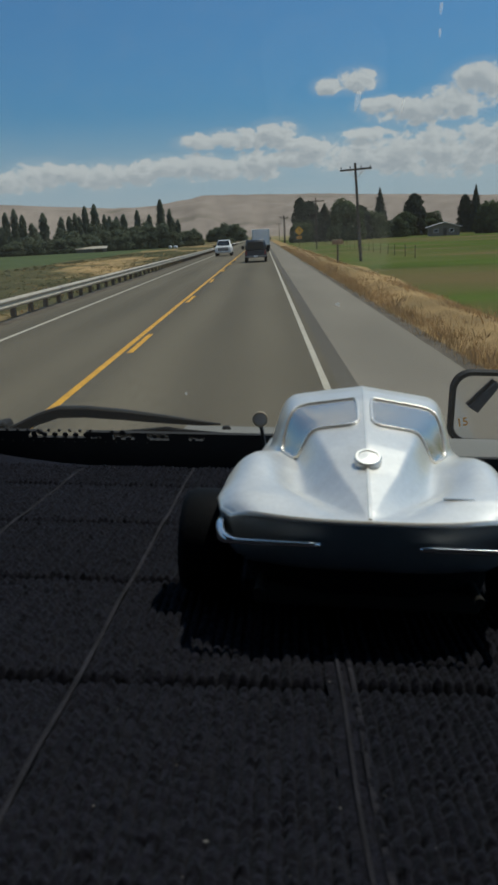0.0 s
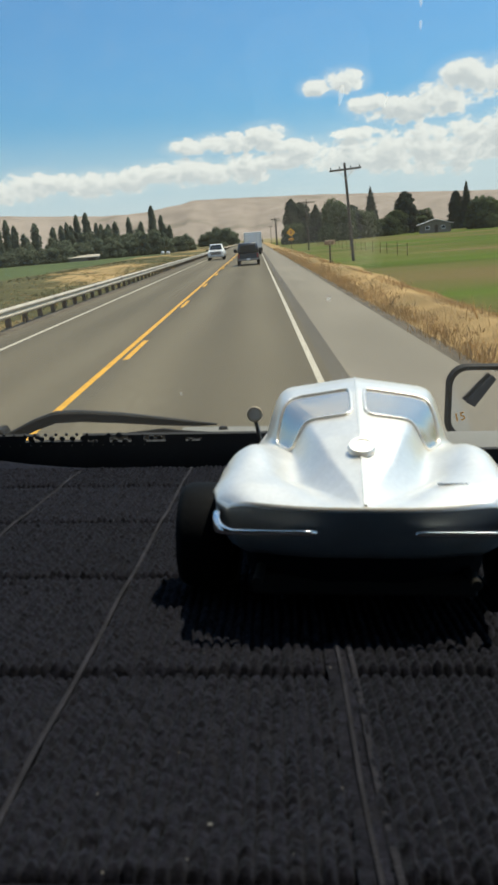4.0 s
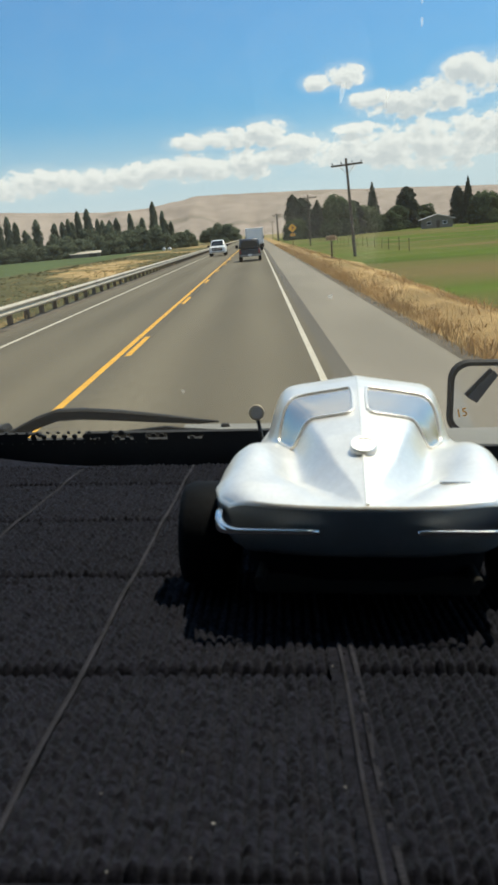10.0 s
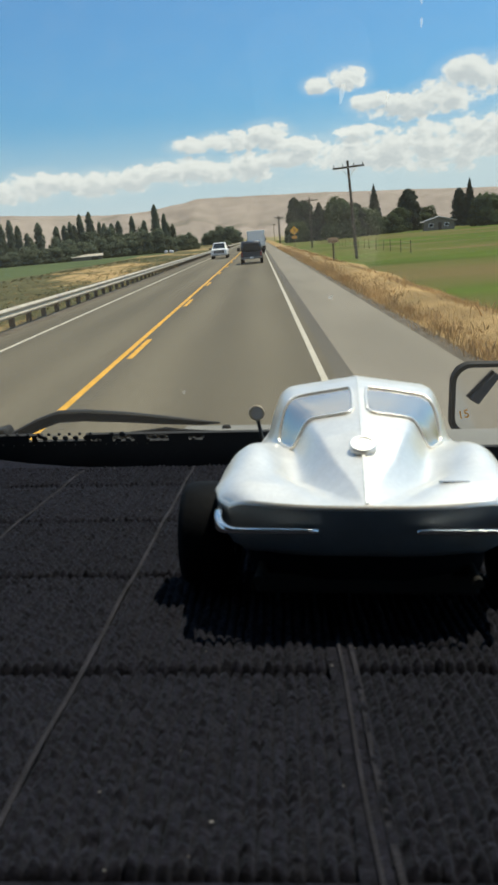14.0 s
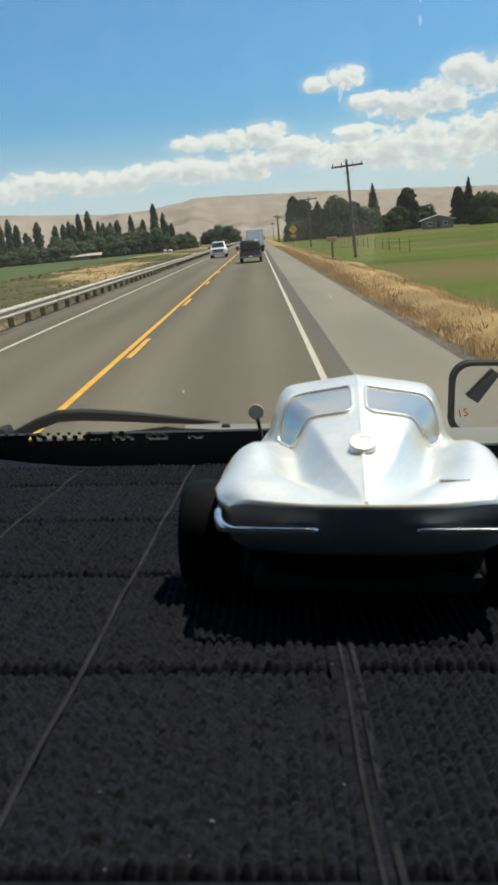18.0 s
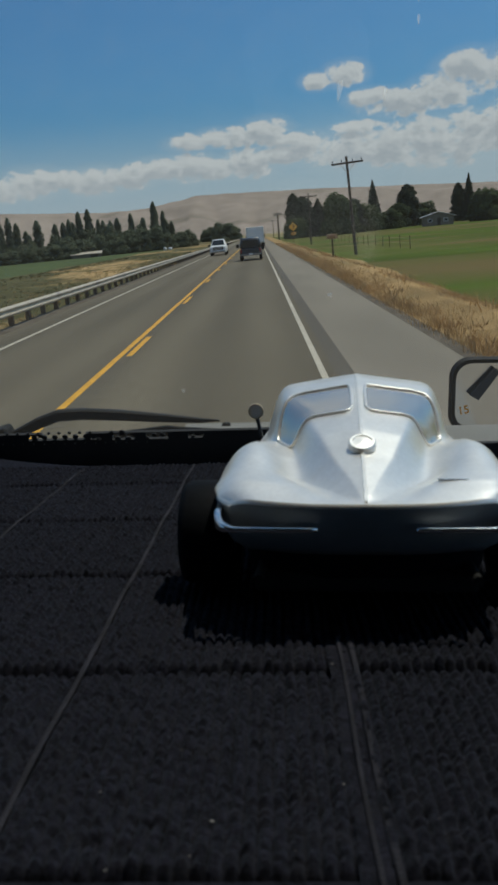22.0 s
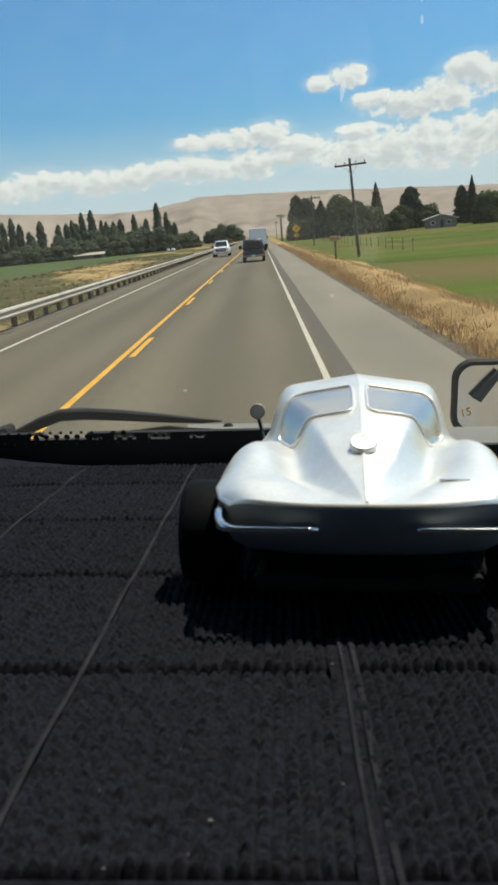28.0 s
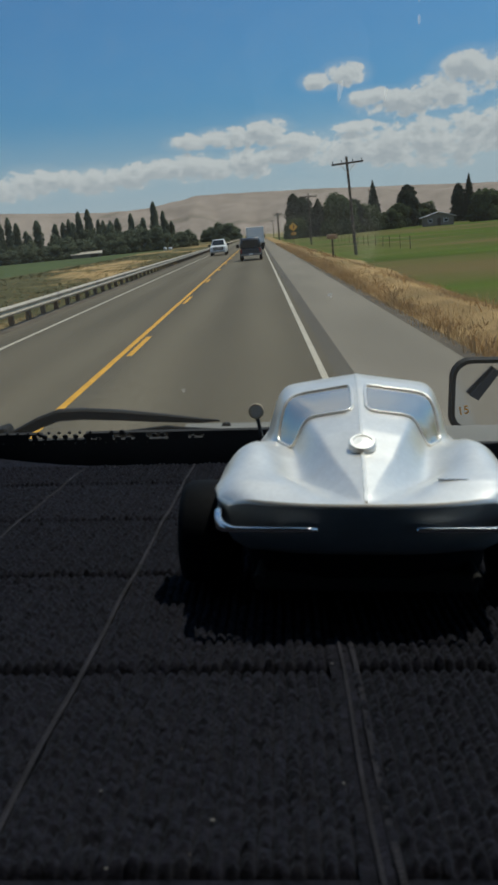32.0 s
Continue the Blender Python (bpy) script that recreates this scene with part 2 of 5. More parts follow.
def pane_glass(name, tint=(0.80, 0.84, 0.82), gloss=0.03, haze_film=0.0):
    """Thin tinted sheet: lets light straight through, mirrors a little, and a pale share imitates haze and glare."""
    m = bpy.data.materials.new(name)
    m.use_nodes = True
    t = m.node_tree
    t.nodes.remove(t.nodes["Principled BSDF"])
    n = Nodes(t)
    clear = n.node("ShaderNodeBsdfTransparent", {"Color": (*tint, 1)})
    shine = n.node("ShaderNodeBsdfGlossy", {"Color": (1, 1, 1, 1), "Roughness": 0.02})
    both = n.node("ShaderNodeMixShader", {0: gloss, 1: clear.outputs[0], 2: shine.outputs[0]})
    if haze_film:
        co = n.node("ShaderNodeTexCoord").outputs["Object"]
        amount = n.math("MULTIPLY", n.math("MULTIPLY_ADD", n.noise(co, 6.0, 4.0), 0.7, 0.65), haze_film)
        # this translucent share is the haze, put into the glass itself
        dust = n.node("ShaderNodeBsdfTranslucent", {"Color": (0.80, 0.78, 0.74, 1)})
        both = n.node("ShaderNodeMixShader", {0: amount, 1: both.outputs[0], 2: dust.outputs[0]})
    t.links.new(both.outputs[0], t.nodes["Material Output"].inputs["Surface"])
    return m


M = dict(
    asphalt=material("asphalt", (0.122, 0.105, 0.074), 0.85, spec=0.12, vary=0.14, scale=0.35, fine=14, bump=0.5, bump_scale=60, stretch=(1, 0.12, 1), second=(0.100, 0.088, 0.063), patch=(0.5, 0.75), tracks=0.11),
    shoulder=material("shoulder_asphalt", (0.203, 0.182, 0.146), 0.9, spec=0.10, vary=0.14, scale=0.5, fine=14, bump=0.5, bump_scale=50, stretch=(1, 0.2, 1)),
    seam=material("dark_asphalt_seam", (0.096, 0.084, 0.064), 0.8, spec=0.20, vary=0.15, scale=0.5, fine=14, bump=0.4, bump_scale=50, stretch=(1, 0.2, 1)),
    rumble=material("worn_rumble_asphalt", (0.107, 0.093, 0.068), 0.8, spec=0.20, vary=0.15, scale=2, fine=14, bump=0.4, bump_scale=50),
    white_paint=material("white_road_paint", (0.44, 0.40, 0.315), 0.6, spec=0.20, vary=0.15, scale=3, fine=30, bump=0.2, second=(0.33, 0.32, 0.29), patch=(0.6, 0.75)),
    yellow_paint=material("yellow_road_paint", (0.62, 0.32, 0.03), 0.6, spec=0.20, vary=0.15, scale=3, fine=30, bump=0.2, second=(0.36, 0.22, 0.06), patch=(0.6, 0.75)),
    soil=material("dry_ground", (0.26, 0.20, 0.11), 0.95, spec=0.05, vary=0.3, scale=0.08, fine=2.0, bump=0.6, bump_scale=6, second=(0.13, 0.15, 0.05), patch=(0.48, 0.62), depth=0.05),
    gravel=material("gravel_edge", (0.125, 0.107, 0.084), 0.95, spec=0.05, vary=0.35, scale=1.2, fine=18, bump=0.9, bump_scale=25, depth=0.03),
    field=material("green_field", (0.066, 0.100, 0.015), 0.95, spec=0.03, vary=0.3, scale=0.09, fine=2.5, bump=0.6, bump_scale=8, stretch=(0.35, 1.3, 1), second=(0.125, 0.098, 0.040), patch=(0.46, 0.60), depth=0.05),
    crop=material("green_crop", (0.074, 0.100, 0.044), 0.95, spec=0.03, vary=0.25, scale=0.1, fine=3, bump=0.6, bump_scale=8, depth=0.05),
    verge=material("dry_verge", (0.35, 0.235, 0.108), 0.95, spec=0.05, vary=0.35, scale=0.35, fine=6, bump=0.8, bump_scale=10, second=(0.24, 0.18, 0.085), patch=(0.5, 0.66), depth=0.06),
    bank=material("green_bank", (0.088, 0.083, 0.038), 0.95, spec=0.05, vary=0.3, scale=0.25, fine=5, bump=0.8, bump_scale=8, stretch=(1, 0.4, 1), second=(0.37, 0.255, 0.12), patch=(0.50, 0.60), depth=0.06),
    chip=material("glass_chip", (0.42, 0.42, 0.40), 0.5, vary=0.05, scale=200, fine=900, bump=0, thin=0.9),
    brown=material("brown_weeds", (0.32, 0.215, 0.115), 0.9, spec=0.1, vary=0.3, scale=2, fine=20, bump=0, thin=0.4, per_island=0.4),
    straw=material("straw_grass", (0.47, 0.300, 0.138), 0.9, spec=0.08, vary=0.25, scale=0.5, fine=20, bump=0, thin=0.45, per_island=0.25),
    weed=material("green_weeds", (0.112, 0.108, 0.045), 0.9, spec=0.10, vary=0.3, scale=1, fine=12, bump=0, thin=0.4, per_island=0.4),
    # paler base for distance haze; darker patches put gully shade into the colour
    hill=material("bare_hill", (0.275, 0.235, 0.20), 1.0, spec=0.00, vary=0.14, scale=0.006, fine=0.03, bump=0.7, bump_scale=0.012, second=(0.205, 0.178, 0.148), patch=(0.56, 0.64), depth=9.0),
    bark=material("bark", (0.10, 0.075, 0.055), 0.95, vary=0.3, scale=3, fine=20, bump=0.8),
    leaf=material("broad_leaves", (0.078, 0.104, 0.050), 0.9, spec=0.05, vary=0.25, scale=0.6, fine=6, bump=0, thin=0.4, per_island=0.3),
    # distance haze is put into these two paler leaf colours
    far_leaf=material("hazed_far_leaves", (0.118, 0.142, 0.092), 0.9, spec=0.05, vary=0.25, scale=0.6, fine=6, bump=0, thin=0.4, per_island=0.25),
    poplar=material("hazed_poplar_leaves", (0.140, 0.168, 0.116), 0.9, spec=0.05, vary=0.25, scale=0.6, fine=6, bump=0, thin=0.4, per_island=0.3),
    needle=material("conifer_needles", (0.050, 0.066, 0.044), 0.9, spec=0.05, vary=0.25, scale=0.6, fine=6, bump=0, thin=0.4, per_island=0.3),
    galvanised=material("galvanised_steel", (0.45, 0.40, 0.315), 0.55, 0.2, vary=0.12, scale=1.5, fine=25, bump=0.1, second=(0.30, 0.27, 0.23), patch=(0.55, 0.7)),
    post_wood=material("weathered_post", (0.13, 0.085, 0.05), 0.9, vary=0.3, scale=6, fine=50, bump=0.6, per_object=0.25),
    pole_wood=material("creosoted_pole", (0.075, 0.06, 0.045), 0.9, vary=0.3, scale=4, fine=40, bump=0.6, stretch=(6, 6, 0.5)),
    mat=material("black_looped_fabric", (0.0082, 0.0083, 0.0130), 0.95, vary=0.8, scale=420, fine=900, bump=1.0, bump_scale=1100, depth=0.0006, second=(0.0103, 0.0102, 0.0138), patch=(0.5, 0.7), spec=0.10, per_object=0.10),
    cord=material("grey_seam_cord", (0.0198, 0.0202, 0.0278), 0.9, vary=0.55, scale=60, fine=1200, bump=0.8, bump_scale=1800, depth=0.0004, spec=0.3),
    plastic=material("black_dash_plastic", (0.034, 0.035, 0.038), 0.6, vary=0.2, scale=10, fine=300, bump=0.3, bump_scale=700, depth=0.0005),
    lining=material("dark_cab_lining", (0.075, 0.075, 0.08), 0.95, vary=0.2, scale=5, fine=200, bump=0.3),
    rubber=material("black_rubber", (0.0045, 0.0055, 0.0070), 0.7, spec=0.08, vary=0.2, scale=40, fine=400, bump=0.2, depth=0.001),
    frit=material("black_enamel_band", (0.050, 0.053, 0.058), 0.8, spec=0.08, vary=0.1, scale=20, fine=300, bump=0),
    black_metal=material("black_painted_metal", (0.013, 0.013, 0.012), 0.65, 0.0, spec=0.2, vary=0.2, scale=20, fine=200, bump=0.1),
    silver=material("silver_toy_paint", (0.91, 0.895, 0.845), 0.38, 0.66, spec=0.8, vary=0.05, scale=110, fine=900, stretch=(1, 0.8, 1), grain=0.03, bump=0.08, bump_scale=900, depth=0.0002, coat=0.25),
    chrome=material("chrome", (0.85, 0.85, 0.86), 0.12, 1.0, vary=0.05, scale=50, fine=600, bump=0),
    # silver body paint with its shade and some glare put into the colour
    shaded_panel=material("silver_with_shade", (0.19, 0.222, 0.245), 0.45, 0.35, vary=0.15, scale=50, fine=800, bump=0),
    grey_cowl=material("grey_painted_cowl", (0.19, 0.19, 0.175), 0.8, spec=0.08, metal= 0.0, vary=0.1, scale=6, fine=60, bump=0.1),
    orange=material("orange_number_paint", (0.85, 0.36, 0.05), 0.6, vary=0.1, scale=30, fine=100, bump=0),
    rim_grey=material("grey_window_rim", (0.55, 0.57, 0.60), 0.22, 0.9, vary=0.05, scale=50, fine=600, bump=0),
    white_body=material("white_vehicle_paint", (0.82, 0.82, 0.81), 0.35, vary=0.05, scale=1.5, fine=20, bump=0, coat=0.3),
    grey_body=material("dark_grey_vehicle_paint", (0.026, 0.032, 0.042), 0.35, 0.2, vary=0.1, scale=1.5, fine=20, bump=0, coat=0.4),
    dark_glass=material("tinted_vehicle_glass", (0.015, 0.018, 0.02), 0.1, vary=0.1, scale=2, fine=20, bump=0),
    tail_red=material("red_lamp_plastic", (0.20, 0.012, 0.01), 0.3, vary=0.1, scale=10, fine=60, bump=0),
    lamp_clear=material("clear_lamp_plastic", (0.8, 0.8, 0.8), 0.2, 0.3, vary=0.05, scale=10, fine=60, bump=0),
    aluminium=material("brushed_aluminium", (0.6, 0.6, 0.6), 0.4, 0.9, vary=0.1, scale=10, fine=100, bump=0),
    dull_steel=material("dull_grey_steel", (0.20, 0.20, 0.20), 0.5, 0.5, vary=0.15, scale=4, fine=60, bump=0),
    siding=material("grey_house_siding", (0.19, 0.165, 0.13), 0.8, vary=0.1, scale=1, fine=10, bump=0.2),
    roofing=material("pale_roof_sheet", (0.58, 0.57, 0.55), 0.6, vary=0.15, scale=0.8, fine=8, bump=0.2),
    sign_yellow=material("yellow_sign_face", (0.72, 0.36, 0.02), 0.5, vary=0.08, scale=4, fine=30, bump=0),
    sign_black=material("black_sign_paint", (0.02, 0.02, 0.02), 0.5, vary=0.1, scale=4, fine=30, bump=0),
    # pale sheet for the sun flare drawn as streaks
    streak=pane_glass("flare_streak", (0.97, 0.97, 0.97), 0.0, 0.30),
    # last value gives the pane a faint veil of haze
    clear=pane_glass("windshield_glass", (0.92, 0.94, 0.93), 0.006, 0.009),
)

# a soft fuzz on the fabric that shows at a slant
fuzz = M["mat"].node_tree.nodes["Principled BSDF"].inputs
fuzz["Sheen Weight"].default_value, fuzz["Sheen Roughness"].default_value, fuzz["Sheen Tint"].default_value = 0.060, 0.45, (0.62, 0.76, 1.0, 1)


# ---- building helpers ----
def part(name, bm, mat, parent=None, label="", smooth=False, m=None, kind=""):
    me = bpy.data.meshes.new(name)
    if isinstance(bm, bmesh.types.BMesh):
        bmesh.ops.recalc_face_normals(bm, faces=bm.faces)
        bm.to_mesh(me)
        bm.free()
    else:
        me.from_pydata(*bm)
    if smooth:
        me.polygons.foreach_set("use_smooth", [True] * len(me.polygons))
    me.materials.append(M[mat] if isinstance(mat, str) else mat)
    ob = new(name, me)
    if m is not None:
        ob.matrix_basis = m
    ob.parent = parent
    return tagged(ob, label, kind=kind)


def again(ob, m, parent=None):
    """A further piece on the same mesh."""
    c = ob.copy()
    scene.collection.objects.link(c)
    c.matrix_basis = m
    c.parent = parent or ob.parent
    return c


def thing(name, m, label, category, group="", kind=""):
    return tagged(_placed(new(name), m), label, category, group, kind)


def _placed(ob, m):
    ob.matrix_basis = m
    return ob


def at(x=0.0, y=0.0, z=0.0, turn=0.0, size=1.0, wide=None):
    w = wide or size
    return Matrix.Translation((x, y, z)) @ Matrix.Rotation(radians(turn), 4, "Z") @ Matrix.Diagonal((w, w, size, 1))


def box(c, s, bevel=0.0, bm=None, seg=2, rot=None):
    bm = bm or bmesh.new()
    m = Matrix.Translation(c)
    if rot is not None:
        m = m @ rot
    made = bmesh.ops.create_cube(bm, size=1.0, matrix=m @ Matrix.Diagonal((*s, 1)))
    if bevel:
        edges = list({e for v in made["verts"] for e in v.link_edges})
        bmesh.ops.bevel(bm, geom=edges, offset=bevel, segments=seg, affect="EDGES", profile=0.5)
    return bm


def rod(p0, p1, r0, r1=None, seg=12, bm=None):
    bm = bm or bmesh.new()
    p0, p1 = Vector(p0), Vector(p1)
    d = p1 - p0
    m = Matrix.Translation((p0 + p1) / 2) @ d.to_track_quat("Z", "Y").to_matrix().to_4x4()
    bmesh.ops.create_cone(bm, cap_ends=True, segments=seg, radius1=r0, radius2=r0 if r1 is None else r1, depth=d.length, matrix=m)
    return bm


def lathe(profile, seg=32, axis="Z"):
    """Turns (radius, height) pairs round an axis."""
    bm = bmesh.new()
    rings = []
    for r, z in profile:
        ring = []
        for i in range(seg):
            a = 2 * math.pi * i / seg
            p = (r * math.cos(a), r * math.sin(a), z)
            if axis == "X":
                p = (z, p[0], p[1])
            elif axis == "Y":
                p = (p[0], z, p[1])
            ring.append(bm.verts.new(p))
        rings.append(ring)
    for a, b in zip(rings, rings[1:]):
        for i in range(seg):
            bm.faces.new((a[i], a[(i + 1) % seg], b[(i + 1) % seg], b[i]))
    for ring in (rings[0], rings[-1]):
        if (ring[0].co - ring[seg // 2].co).length > 1e-6:
            bm.faces.new(ring)
    bmesh.ops.remove_doubles(bm, verts=bm.verts, dist=1e-7)
    return bm


def loft(rings, caps=True, closed=True, bm=None):
    """Skins a row of rings with equal numbers of points."""
    bm = bm or bmesh.new()
    vs = [[bm.verts.new(p) for p in ring] for ring in rings]
    k = len(vs[0])
    for a, b in zip(vs, vs[1:]):
        for i in range(k if closed else k - 1):
            bm.faces.new((a[i], a[(i + 1) % k], b[(i + 1) % k], b[i]))
    if caps and closed:
        bm.faces.new(vs[0])
        bm.faces.new(vs[-1])
    return bm


def bar(path, width, height, bm=None):
    """A bar of rectangular section along a path."""
    rings = []
    pts = [Vector(p) for p in path]
    for i, p in enumerate(pts):
        d = (pts[min(i + 1, len(pts) - 1)] - pts[max(i - 1, 0)]).normalized()
        side = d.cross(Vector((0, 0, 1)))
        side = side.normalized() if side.length > 1e-6 else Vector((1, 0, 0))
        up = side.cross(d).normalized()
        w = width[i] if isinstance(width, (list, tuple)) else width
        hgt = height[i] if isinstance(height, (list, tuple)) else height
        rings.append([p + side * sx * w / 2 + up * sz * hgt / 2 for sx, sz in ((-1, -0.7), (-0.7, -1), (0.7, -1), (1, -0.7), (1, 0.7), (0.7, 1), (-0.7, 1), (-1, 0.7))])
    return loft(rings, bm=bm)


def prism(outline, y0, y1, axis="Y"):
    """An outline (x, z) pushed along y, or (y, z) along x."""
    f = (lambda a, b, t: (a, t, b)) if axis == "Y" else (lambda a, b, t: (t, a, b))
    if axis == "Z":
        f = lambda a, b, t: (a, b, t)
    return loft([[f(a, b, y0) for a, b in outline], [f(a, b, y1) for a, b in outline]])


def strip(x0, x1, y0, y1, z, thick=0.05, cuts=1):
    bm = bmesh.new()
    ys = [y0 + (y1 - y0) * i / cuts for i in range(cuts + 1)]
    return loft([[(x0, y, z - thick), (x1, y, z - thick), (x1, y, z), (x0, y, z)] for y in ys], bm=bm)


# ---- ground, road and hills ----
def build_ground():
    bm = bmesh.new()
    bmesh.ops.create_grid(bm, x_segments=60, y_segments=60, size=4600, matrix=Matrix.Translation((0, 0, -0.06)))
    tagged(part("ground", bm, "soil"), "dry flat valley ground with patchy brown and green grass", "ground", kind="structure")
    road = part("road", strip(-7.35, 1.0, -60, 1500, 0.0, 0.06, 40), "asphalt")
    tagged(road, "worn grey-brown asphalt two-lane highway", "road", kind="structure")
    tagged(part("road_seam", strip(1.0, 1.27, -60, 1500, 0.0, 0.06, 40), "seam"), "darker asphalt strip beside the edge line", "road", kind="structure")
    tagged(part("pavement_shoulder", strip(1.27, 3.02, -60, 1500, -0.003, 0.06, 40), "shoulder"), "paler asphalt shoulder of the highway", "road shoulder", kind="structure")
    gravel = bmesh.new()
    rng = random.Random(4)
    for xa, xb, side in ((3.02, 3.55, 1), (-7.95, -7.35, -1)):
        rings = []
        for i in range(400):
            y = -40 + i * 1.2
            wob = 0.18 * noise.noise((y * 0.35, side, 0)) + 0.06 * rng.uniform(-1, 1)
            a, b = (xa, xb + wob) if side > 0 else (xa + wob, xb)
            rings.append([(a, y, -0.05), (b, y, -0.06), (b, y, -0.025), (a, y, -0.008)])
        loft(rings, bm=gravel)
    tagged(part("gravel_edge", gravel, "gravel"), "brown gravel and soil along both road edges", "gravel", kind="structure")
    # painted lines
    for x, w, name, label in ((0.82, 0.10, "edge_line", "white painted edge line, slightly worn"), (-6.28, 0.12, "edge_line", "white painted edge line, slightly worn")):
        tagged(part(name, strip(x - w / 2, x + w / 2, -30, 900, 0.005, 0.004, 30), "white_paint"), label, "road line", kind="structure")
    tagged(part("centre_line", strip(-2.98, -2.86, -30, 900, 0.005, 0.004, 30), "yellow_paint"), "solid yellow painted centre line", "road line", kind="structure")
    dashes = thing("dashed_centre_line", Matrix(), "yellow painted centre dashes, worn at the ends", "road line", kind="structure")
    first = part("dash", strip(-0.06, 0.06, 0, 3.05, 0.005, 0.004), "yellow_paint", dashes, m=at(-2.72, 3.3))
    for i in range(1, 40):
        again(first, at(-2.72, 3.3 + i * 12.19))
    # milled rumble grooves beside the centre line
    grooves = bmesh.new()
    for i in range(240):
        box((-2.74, 4.0 + i * 0.31, 0.001), (0.30, 0.12, 0.0016), 0.0, grooves)
    tagged(part("rumble_strip", grooves, "rumble"), "faint milled rumble grooves along the centre line", "rumble strip", kind="stuff")
    # fields
    field = part("field", strip(5.3, 330, 4, 360, -0.03, 0.02, 1), "field")
    tagged(field, "mown field in green and straw-coloured bands", "field", kind="structure")
    crop = part("crop_field", strip(-190, -24, 60, 330, -0.03, 0.02, 1), "crop")
    tagged(crop, "flat green crop field before a row of poplars", "field", kind="structure")
    for x0, x1, y1, z, mat, label in ((3.35, 5.7, 420, 0.10, "verge", "verge of dry straw-coloured grass"), (-26, -7.85, 420, 0.0, "bank", "grassy bank in olive green with dry patches")):
        verge = bmesh.new()
        rings = []
        for i in range(160):
            y = -30 + i * (y1 + 30) / 159
            n1 = noise.noise((y * 0.11, x0, 3)) * 0.5
            xa, xb = (x0, x1 + n1 * 2) if x0 > 0 else (x0 + n1 * 12, x1)
            mid = 0.10 + 0.06 * noise.noise((y * 0.2, x1, 8))
            rings.append([(xa, y, -0.06), (xb, y, -0.06), (xb, y, -0.02), ((xa + xb) / 2, y, mid + z), (xa, y, -0.02)])
        loft(rings, bm=verge)
        tagged(part("verge", verge, mat), label, "verge", kind="structure")
    # bare hills
    ridge = ((-75, 2.2), (-45, 2.6), (-30, 3.0), (-22, 2.95), (-17.3, 2.76), (-15.1, 2.6), (-10.3, 2.29), (-7.9, 2.3), (-4.8, 2.72), (-4.1, 2.89), (-2.0, 2.86),
             (1.1, 2.75), (4.2, 2.66), (7.3, 2.46), (10.7, 2.29), (13.3, 2.12), (16.3, 1.93), (22, 2.3), (30, 2.6), (50, 2.1), (75, 1.8))
    az = np.array([a for a, _ in ridge])
    top = np.array([e for _, e in ridge])
    verts, faces, cols, rows = [], [], 420, 26
    for i in range(cols):
        a = -75 + 150 * i / (cols - 1)
        e = float(np.interp(a, az, top)) + 0.035 * noise.noise((a * 1.3, 0, 5))
        for j in range(rows):
            s = j / (rows - 1)
            d = 2300 + 1500 * s
            crest = 3800 * math.tan(radians(e))
            gully = noise.fractal((a * 0.5, s * 1.2, 2.0), 0.8, 2.2, 5)
            z = crest * (s ** 1.25) * (1 + (1 - s) * 0.75 * gully) if j else -4.0
            verts.append((d * math.sin(radians(a)), d * math.cos(radians(a)), z + (2.1 if j == rows - 1 else 0)))
    for i in range(cols - 1):
        for j in range(rows - 1):
            q = i * rows + j
            faces.append((q, q + rows, q + rows + 1, q + 1))
    tagged(part("hills", (verts, [], faces), "hill", smooth=True), "long bare tan hills across the valley", "hills", kind="structure")


build_ground()


# ---- guard rail ----
def build_guardrail():
    rail = thing("guard_rail", at(-7.74, 6, -0.12), "galvanised steel guard rail on dark wooden posts", "guard rail")
    wave = ((0.00, 0.44), (0.03, 0.46), (0.08, 0.50), (0.08, 0.53), (0.02, 0.58), (0.02, 0.62), (0.08, 0.67), (0.08, 0.70), (0.03, 0.74), (0.0, 0.76))
    outline = list(wave) + [(x - 0.012, z) for x, z in reversed(wave)]
    section = part("rail_section", prism(outline, 0, 7.66), "galvanised", rail)
    for i in range(1, 46):
        again(section, at(0.004 * (i % 2), i * 7.62, 0))
    post = part("post", box((-0.22, 0, 0.32), (0.16, 0.16, 0.80), 0.012), "post_wood", rail)
    block = part("spacer_block", box((-0.085, 0, 0.60), (0.15, 0.14, 0.33), 0.01), "post_wood", rail)
    for i in range(1, 130):
        again(post, at(0, i * 1.905, 0))
        again(block, at(0, i * 1.905, 0))


build_guardrail()


# ---- trees ----
def leaf_cloud(points, facing, size, rng):
    """Small leaf-clump faces scattered at the points, turned roughly outwards."""
    k = len(points)
    nrm = facing + rng.normal(0, 0.38, (k, 3))
    nrm /= np.linalg.norm(nrm, axis=1)[:, None]
    d1 = np.cross(nrm, rng.normal(size=(k, 3)))
    d1 /= np.linalg.norm(d1, axis=1)[:, None]
    d2 = np.cross(nrm, d1)
    s = (size * rng.uniform(0.6, 1.4, k))[:, None]
    p = np.asarray(points)
    quads = np.stack([p - d1 * s, p - d2 * s * 0.6, p + d1 * s, p + d2 * s * 0.6], 1).reshape(-1, 3)
    faces = np.arange(4 * k).reshape(-1, 4)
    return quads.tolist(), [], faces.tolist()


